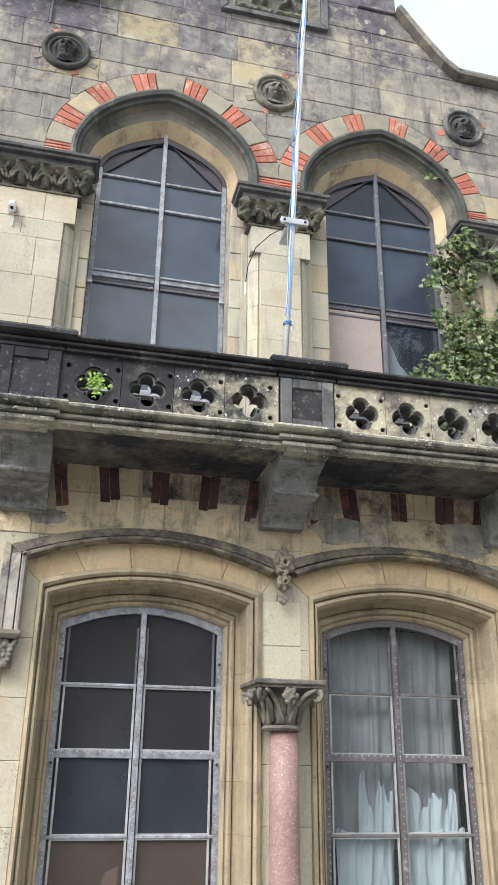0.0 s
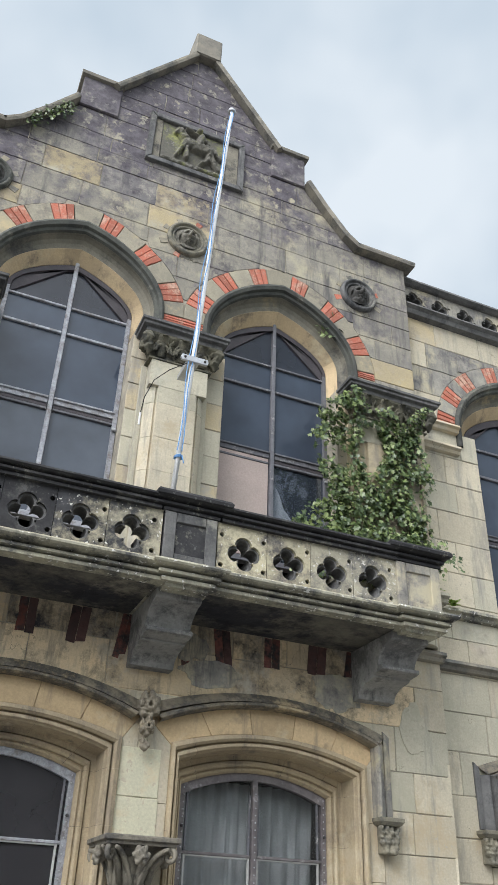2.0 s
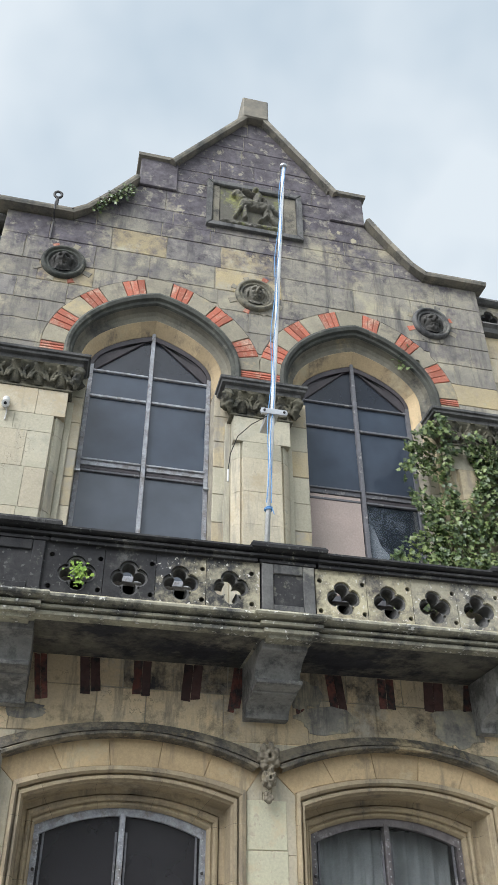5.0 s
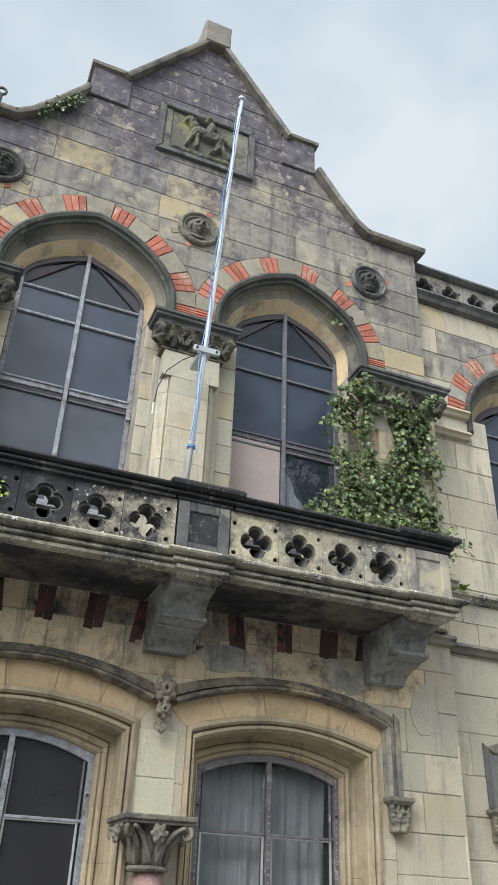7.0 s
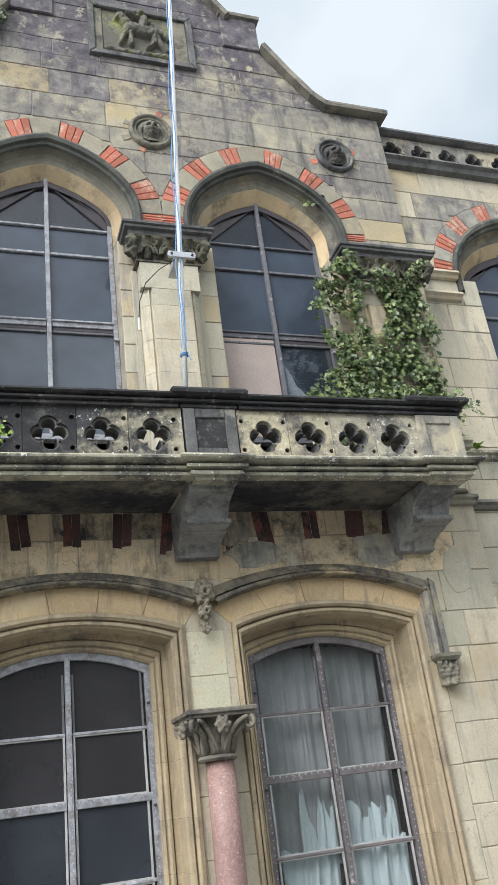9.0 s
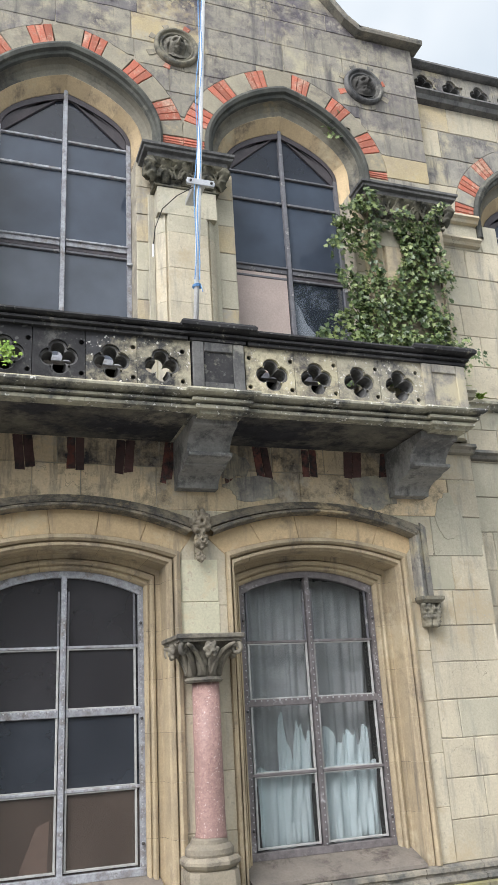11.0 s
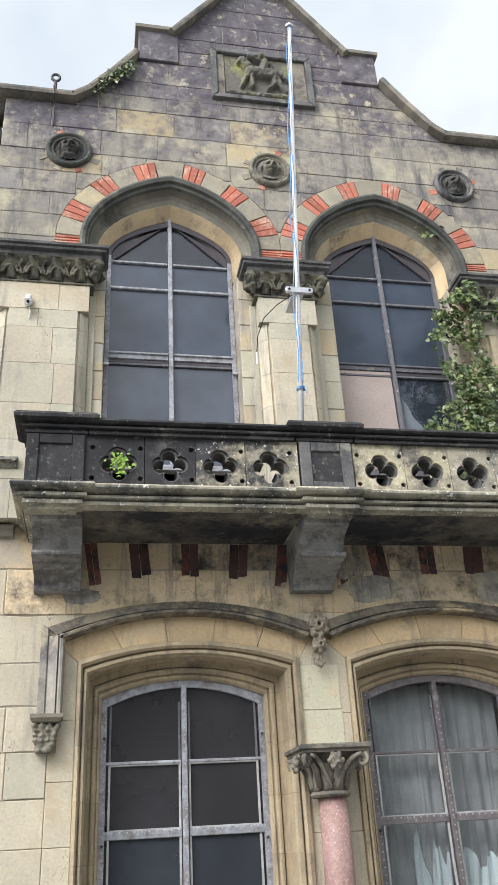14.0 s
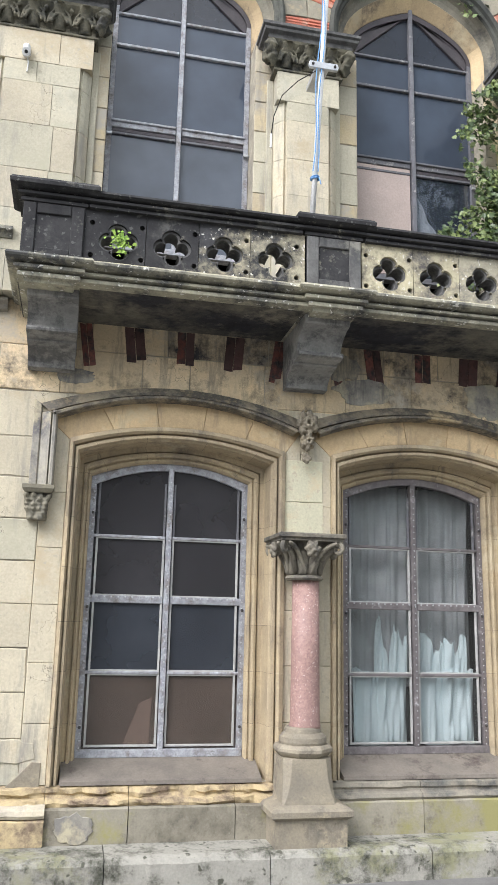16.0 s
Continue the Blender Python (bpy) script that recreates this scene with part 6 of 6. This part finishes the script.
ivy = thing("ivy", "dense green ivy climbing over the side pier and its capital", "ivy")
rnd = random.Random(11)


def ivy_here(x, z):
    """How thick the ivy grows on the pier: full at the foot, open round a bare patch in the middle."""
    edge = ((4.4, 1.14), (4.92, 1.15), (5.10, 1.30), (5.22, 1.52), (5.40, 1.50), (5.56, 1.46), (5.72, 1.42), (5.86, 1.33), (6.0, 1.45), (6.2, 1.46), (6.6, 1.42))
    left = next(xa + (xb - xa) * (z - za) / (zb - za) for (za, xa), (zb, xb) in zip(edge, edge[1:]) if z <= zb) + 0.10 * noise.noise(Vector((7.0, z * 9, 1.0)))
    right = 2.57 + 0.05 * math.sin(7 * z) + 0.06 * noise.noise(Vector((3.0, z * 9, 1.0)))
    top = 6.44 - 0.20 * abs(math.sin(3.3 * x + 0.5)) - 0.05 * math.sin(17 * x)
    if not (left < x < right and z < top):
        return 0.0
    bare = ((x - 1.965 - 0.10 * (z - 5.8)) / (0.125 + 0.02 * math.sin(11 * z))) ** 2 + ((z - 5.80) / 0.31) ** 2
    bare2 = ((x - 2.43) / 0.05) ** 2 + ((z - 5.45) / 0.2) ** 2
    d = 0.30 + 1.4 * noise.noise(Vector((x * 3.4, z * 3.4, 2.0)))
    if bare < 1 or bare2 < 0.6:
        return 0.0
    return max(0.05 if z > 5.0 else 0.3, min(1, d + 0.42)) * (0.75 if z > 6.15 or x < 1.6 else 1.0)


spots = []
while len(spots) < 6600:
    x, z = rnd.uniform(1.1, 2.8), rnd.uniform(4.45, 6.55)
    if rnd.random() < ivy_here(x, z):
        deep = -0.17 - 0.10 * rnd.random() - 0.10 * max(0, noise.noise(Vector((x * 4, z * 4, 9))))
        if z > 6.2:
            deep -= 0.08
        if x < 1.74:
            deep = min(deep, -0.06 - 0.1 * rnd.random()) + 0.08
        spots.append((x, deep, z))
leaves("foliage", LEAVES, ivy, spots, 0.047, 2, "small dark and bright green leaves")
for k in range(3):
    x = (1.76, 2.26, 2.44)[k]
    pts = [(x, -0.17, 4.1)]
    for i in range(9):
        x = min(2.56, max(1.7, x + rnd.uniform(-0.05, 0.05)))
        pts.append((x, -0.175 - 0.01 * rnd.random(), 4.1 + 0.26 * (i + 1)))
    bm = bmesh.new()
    tube(bm, pts, [0.016 - 0.0012 * i for i in range(10)], 6)
    part("stem", bm, STEM, ivy)
# trailing sprays that hang past the balcony end
spots = []
for k in range(5):
    x, z = 2.45 + 0.06 * k, (4.80, 4.90, 4.94, 4.90, 4.84)[k]
    for i in range(22 - 2 * k):
        spots.append((x + rnd.gauss(0, 0.03) + 0.004 * i, -0.30 + rnd.gauss(0, 0.05), z - 0.011 * i + rnd.gauss(0, 0.03)))
leaves("foliage", LEAVES, ivy, spots, 0.045, 3, "trailing ivy spray")


def tuft(name, label, x, y, z, r0, count, mat, seed, grass=False):
    r = random.Random(seed)
    bm = bmesh.new()
    for k in range(count):
        a, lift = r.uniform(0, 2 * math.pi), r.uniform(0.3, 2.4)
        ln = r0 * r.uniform(0.6, 1.2)
        d = Vector((math.cos(a), math.sin(a) * 0.7 - 0.3, lift)).normalized()
        side = d.cross(Vector((0, 0, 1))).normalized()
        n = 6
        rows = []
        for i in range(n + 1):
            t = i / n
            p = Vector((x, y, z)) + d * (ln * t) + Vector((0, 0, -0.5 * ln * t * t))
            w = (0.006 if grass else 0.02) * (1 - t) * (1 + (0.6 if i % 2 else -0.3) * (not grass)) + 0.0015
            rows.append([p - side * w, p + Vector((0, 0, 0.004)), p + side * w])
        grid_faces(bm, rows)
    return tagged(part(name, bm, mat), label, "plant")


fern = thing("fern", "bright green fern growing in a parapet quatrefoil", "plant")
spots = [(BX - 1.545 + rnd.gauss(0.01, 0.042), -0.765 + rnd.gauss(0, 0.012), 4.215 + rnd.gauss(0, 0.026)) for _ in range(95)]
spots += [(BX - 1.53 + rnd.gauss(0, 0.02), -0.765 + rnd.gauss(0, 0.012), 4.20 - 0.11 * rnd.random()) for _ in range(35)]
leaves("foliage", FERN, fern, spots, 0.026, 7, "small bright green fronds")
tuft("weed", "small green weed sprouting at the balcony end", 2.62, -0.05, 4.52, 0.16, 26, FERN, 2)
tuft("weed", "small green weed on the string course", 2.95, 0.05, 4.50, 0.12, 22, FERN, 3)
dry = surface("dry_grass", ((0.30, 0.24, 0.12), (0.20, 0.19, 0.08)), 9.0, bump=0, vary=0)
for k, (x, y, z) in enumerate(((2.2, -0.12, 6.58), (2.38, -0.1, 6.58), (2.05, -0.1, 6.58), (2.5, -0.05, 6.58), (-2.33, -0.12, 6.58))):
    tuft("dry_grass", "dry grass tuft rooted on the pier capital", x, y, z, 0.13, 40, dry, 10 + k, True)
iv2 = thing("ivy", "patch of ivy creeping over the gable coping", "ivy")
spots = [(-1.80 + 0.36 * t + rnd.gauss(0, 0.04), -0.10 + rnd.gauss(0, 0.02), 8.80 + 0.44 * t + rnd.gauss(0, 0.03)) for t in [rnd.random() for _ in range(260)]]
leaves("foliage", LEAVES, iv2, spots, 0.036, 5, "small dark ivy leaves")
iv3 = thing("fern_patch", "dark fern hanging from the arch hollow", "plant")
spots = [(1.66 + rnd.gauss(0, 0.06), 0.03 + rnd.gauss(0, 0.02), 7.42 + rnd.gauss(0, 0.07)) for _ in range(70)]
leaves("foliage", LEAVES, iv3, spots, 0.05, 6, "small dark leaves")


# ---- walls: stone by stone ----
def gable_edge(z):
    if z < 8.64:
        return 2.70
    for (z0, x0), (z1, x1) in (((8.64, 2.02), (8.80, 1.86)), ((8.80, 1.86), (9.08, 1.62)), ((9.08, 1.62), (9.42, 1.36))):
        if z <= z1:
            return x0 + (x1 - x0) * (z - z0) / (z1 - z0)
    if z < 9.86:
        return 0.95
    return max(0.03, 0.97 + (0.10 - 0.97) * (z - 9.86) / (11.02 - 9.86))


RING = 0.23


def up_hole(cx, hw=0.86, spring=6.87, rise=0.87, low=0.61, foot=4.0, imp=6.57):
    ring = half_width(round_arch(cx, hw, spring, rise, 0.12, imp, -RING), cx)

    def at(z):
        if z < foot - 1e-6:
            return None
        return low if z < imp else ring(z)
    return (cx, at)


def low_hole(cx, spring=2.95):
    ring = half_width(flat_arch(cx, 0.79, spring, 0.17, 0.56, -0.18), cx)
    return (cx, ring)


def pick_gable(x, z, r):
    """Cream below, golden under the balcony, sooty grey towards the gable's top and its left shoulder."""
    if z > 6.57:
        if -0.62 < x < 0.75 and 8.05 < z < 8.95:
            return YELLOW if r.random() < 0.42 else GABLE
        q = r.random()
        return SOOT if q < 0.12 else YELLOW if q > 0.97 and z < 9.0 or (x > 2.3 and q > 0.7) else GABLE
    if z > 3.95:
        return (PALE, BUFF, CREAM, BUFF)[r.randrange(4)]
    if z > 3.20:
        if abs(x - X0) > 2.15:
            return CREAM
        # blacker stones right below the slab: soot plus its shade as colour
        return SOOTSHADE if z > 3.55 and r.random() < (0.85 if x > 0.2 else 0.5) else UNDER
    return CREAM if r.random() < 0.8 else PALE


wall = thing("wall_front", "coursed limestone gable front, cream below and sooty grey above", "wall", kind="structure")
JAMB = [0.56, 0.93, 1.30, 1.64, 2.02, 2.38, 2.74]
holes = [low_hole(c) for c in LOWER] + [up_hole(c) for c in UPPER]
ashlar(wall, 0.0, 0.42, lambda z: -gable_edge(z), gable_edge, [0.205, 0.56, 2.95, 3.30, 4.0, 6.57, 6.87, 7.97, 8.64, 9.08, 9.42, 9.86, 11.02], holes, pick_gable, 0.285, 0.58, 3)
for c in LOWER:
    inner, outer = low_outline(c)(0), flat_arch(c, 0.79, 2.95, 0.17, 0.56, -0.18)
    outer = [((min(x, X0) if c < 0 else max(x, X0)), z) for x, z in outer]
    voussoirs(wall, inner, outer, -0.004, [(0.4, "jamb")] * 6 + [(0.34, "arch")] * 5 + [(0.4, "jamb")] * 6, {"arch": ARCH, "jamb": CREAM}, 0.30, 0.002, False)
    # the reveal: an edge roll, a deep square return, a flat band and an inner roll, cut into stones
    prof = [(0, -0.004), (0.004, -0.036), (0.026, -0.046), (0.038, -0.026), (0.040, 0.012), (0.047, 0.012), (0.050, -0.020), (0.066, -0.018), (0.072, 0.012), (0.078, 0.022), (0.084, 0.185), (0.088, 0.195), (0.114, 0.198), (0.115, 0.216), (0.121, 0.216), (0.123, 0.180), (0.137, 0.174), (0.148, 0.186), (0.150, 0.212), (0.156, 0.212), (0.160, 0.200), (0.170, 0.206), (0.18, 0.230), (0.182, 0.36)]
    lines = []
    for d, yy in prof:
        o = low_outline(c)(d)
        lines.append([(o[0][0], yy, z) for z in JAMB] + [(x, yy, z) for x, z in o[1:-1]] + [(o[-1][0], yy, z) for z in JAMB[::-1]])
    nj, nn = len(JAMB), len(lines[0])
    cuts = list(range(nj)) + [nj + 4, nj + 8, nj + 12, nj + 16] + list(range(nn - nj, nn))
    for k0, k1 in zip(cuts, cuts[1:]):
        bm = bmesh.new()
        rows = []
        for r in lines:
            q = [Vector(v) for v in r[k0:k1 + 1]]
            for e0, e1 in ((0, 1), (-1, -2)):
                q[e0] = q[e0] + (q[e1] - q[e0]).normalized() * 0.0007
            rows.append(q)
        grid_faces(bm, rows)
        part("reveal_stone", bm, JAMBM, wall, "moulded golden stone reveal")
bm = bmesh.new()
piece(bm, [(X0 - 0.24, 2.99), (X0 + 0.24, 2.99), (X0 + 0.30, 3.42), (X0 - 0.30, 3.42)], 0.002, 0.30, 0.004)
part("stone_block", bm, UNDER, wall)
def banded(starts):
    """Turns (start, end) fractions of the brick bands into a plan of stone and brick."""
    plan, at = [], 0.0
    for a, b in starts:
        span = a - at
        plan += [(span, "stone")] if span < 0.09 else [(span * 0.46, "stone"), (span * 0.54, "stone")]
        plan.append((b - a, "brick"))
        at = b
    return plan + [(1.0 - at, "stone")]


BANDS = {0: ((0.074, 0.102), (0.157, 0.214), (0.277, 0.331), (0.398, 0.458), (0.535, 0.593), (0.663, 0.721), (0.789, 0.850), (0.898, 0.925)),
         1: ((0.075, 0.102), (0.150, 0.211), (0.271, 0.328), (0.393, 0.446), (0.528, 0.579), (0.646, 0.706), (0.773, 0.835), (0.894, 0.918))}
for k, c in enumerate(UPPER):
    inner, outer = round_arch(c, 0.86, 6.87, 0.87, 0.12, 6.57, 0.0), round_arch(c, 0.86, 6.87, 0.87, 0.12, 6.57, -RING)
    outer = [((min(x, X0) if c < 0 else max(x, X0)), z) for x, z in outer]
    voussoirs(wall, inner, outer, -0.003, banded(BANDS[k]), {"stone": RINGST, "brick": BRICK}, 0.2)
DULL_BRICK = surface("dull_red_brick", ((0.23, 0.082, 0.062), (0.15, 0.068, 0.058)), 7, stain=(0.03, 0.027, 0.027), amount=0.62, stain_scale=5, vary=0.35)
SOOTY_BRICK = surface("sooty_brick", ((0.085, 0.055, 0.052), (0.13, 0.062, 0.055)), 6, stain=(0.016, 0.015, 0.015), amount=0.5, stain_scale=3, vary=0.3)
rnd = random.Random(21)
# pairs of brick on edge in the flat arch below the balcony; the outer ones lean
for k, (x, w, low, lean) in enumerate(((-1.69, 0.095, 3.52, -0.05), (-1.37, 0.15, 3.58, -0.03), (-0.99, 0.138, 3.60, 0.0), (-0.62, 0.15, 3.575, 0.02), (-0.256, 0.10, 3.52, 0.05),
                                       (0.295, 0.08, 3.51, -0.05), (0.575, 0.14, 3.575, -0.035), (0.985, 0.14, 3.615, 0.0), (1.37, 0.17, 3.615, 0.02), (1.70, 0.12, 3.56, 0.05))):
    for j in (0, 1):
        xa, xb = x + w * 0.5 * j + 0.001, x + w * 0.5 * (j + 1) - 0.001
        foot = low + rnd.uniform(-0.008, 0.02) * j
        bm = bmesh.new()
        piece(bm, chipped([(xa, foot), (xb, foot + rnd.uniform(-0.01, 0.01)), (xb + lean, 3.862), (xa + lean, 3.862)], rnd, 0.06), -0.0075 - 0.001 * j, 0.02, 0.003)
        part("brick", bm, SOOTY_BRICK if (j == 1 and k in (2, 6)) or k in (1, 3, 8) else DULL_BRICK, wall)

# old render clinging to the foot of the wall beside the dark window
for outline_, proud, stone in ((((-2.20, 0.40), (-1.79, 0.40), (-1.79, 0.705), (-1.85, 0.71), (-1.94, 0.62), (-2.04, 0.53), (-2.20, 0.47)), 0.014, PEDEST),
                               (((-2.22, 0.72), (-2.06, 0.71), (-1.95, 0.70), (-1.83, 0.73), (-1.85, 0.83), (-1.91, 0.835), (-1.96, 0.86), (-2.07, 0.85), (-2.20, 0.87)), 0.012, CREAM)):
    bm = bmesh.new()
    piece(bm, chipped(list(outline_), rnd, 0.05), -proud, 0.01, 0.003)
    part("render_patch", bm, stone, wall, "patch of old render")

wr = thing("wall_right", "cream limestone wall of the set-back side wing", "wall", kind="structure")


def pick_wing(x, z, r):
    if z > 7.0:
        return (GREY, CREAM, GREY, BUFF)[r.randrange(4)]
    return CREAM if r.random() < 0.6 else PALE


ashlar(wr, 0.14, 0.40, lambda z: 2.62, lambda z: 6.5, [0.205, 0.56, 2.85, 3.20, 4.55, 6.57, 6.65, 7.74, 8.07], [low_hole(WING_L, 2.85), up_hole(WING_U, 0.84, 6.65, 0.86, 0.59, 4.55, 6.57)], pick_wing, 0.32, 0.7, 9)
inner, outer = round_arch(WING_U, 0.84, 6.65, 0.86, 0.12, 6.57, 0.0), round_arch(WING_U, 0.84, 6.65, 0.86, 0.12, 6.57, -RING)
voussoirs(wr, inner, outer, 0.137, banded(((0.03, 0.08), (0.135, 0.195), (0.245, 0.31), (0.39, 0.45), (0.54, 0.60), (0.68, 0.74), (0.80, 0.86), (0.92, 0.97))), {"stone": GREY, "brick": BRICK}, 0.2)
inner, outer = flat_arch(WING_L, 0.79, 2.85, 0.13, 0.56), flat_arch(WING_L, 0.79, 2.85, 0.17, 0.56, -0.18)
voussoirs(wr, inner, outer, 0.136, [(1, "arch")] * 21, {"arch": CREAM}, 0.30)
bm = bmesh.new()
reveal(bm, lambda d: flat_arch(WING_L, 0.79, 2.85, 0.13, 0.56, d), [(0, 0.136), (0.03, 0.12), (0.04, 0.14), (0.06, 0.20), (0.115, 0.245), (0.15, 0.30), (0.18, 0.345), (0.182, 0.5)])
part("window_reveal", bm, ARCH, wr, "moulded stone reveal")
wl_ = thing("wall_left", "cream limestone wall of the set-back wing", "wall", kind="structure")
ashlar(wl_, 0.14, 0.40, lambda z: -5.4, lambda z: -2.62, [0.205, 8.07], [], pick_wing, 0.32, 0.7, 12)

# repairs and spalls on the lower wall: thin irregular skins of render
def render_patch(name, cx, cz, rx, rz, mat, label, seed, y=0.0):
    r = random.Random(seed)
    pts = []
    for k in range(30):
        a = 2 * math.pi * k / 30
        q = 1 + 0.30 * noise.noise(Vector((1.6 * math.cos(a), 1.6 * math.sin(a), seed))) + r.uniform(-0.09, 0.09)
        pts.append((cx + rx * q * math.cos(a), cz + rz * q * math.sin(a)))
    bm = bmesh.new()
    piece(bm, pts, y - 0.009, y + 0.01, 0.003)
    tagged(part(name, bm, mat), label, "render patch", "render patches")


render_patch("render_patch", -1.55, 0.31, 0.13, 0.09, GREY, "grey cement repair on the plinth", 3, -0.10)
render_patch("render_patch", 2.36, 3.30, 0.13, 0.22, PALE, "flaking pale render beside the balcony bracket", 4)
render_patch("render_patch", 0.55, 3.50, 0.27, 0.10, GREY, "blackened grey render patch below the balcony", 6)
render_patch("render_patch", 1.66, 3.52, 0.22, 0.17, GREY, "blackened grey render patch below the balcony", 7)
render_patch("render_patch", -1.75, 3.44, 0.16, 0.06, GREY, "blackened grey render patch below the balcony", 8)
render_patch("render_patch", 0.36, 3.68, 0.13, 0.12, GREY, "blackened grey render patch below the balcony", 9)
render_patch("render_patch", -2.42, 0.90, 0.11, 0.07, BUFF, "spalled buff patch on the side wall", 12)
render_patch("render_patch", -2.30, 0.66, 0.20, 0.10, GREY, "grey cement repair low on the wall", 13)
render_patch("render_patch", -2.45, 3.05, 0.14, 0.20, GREY, "grey weathered render beside the hood mould", 14)
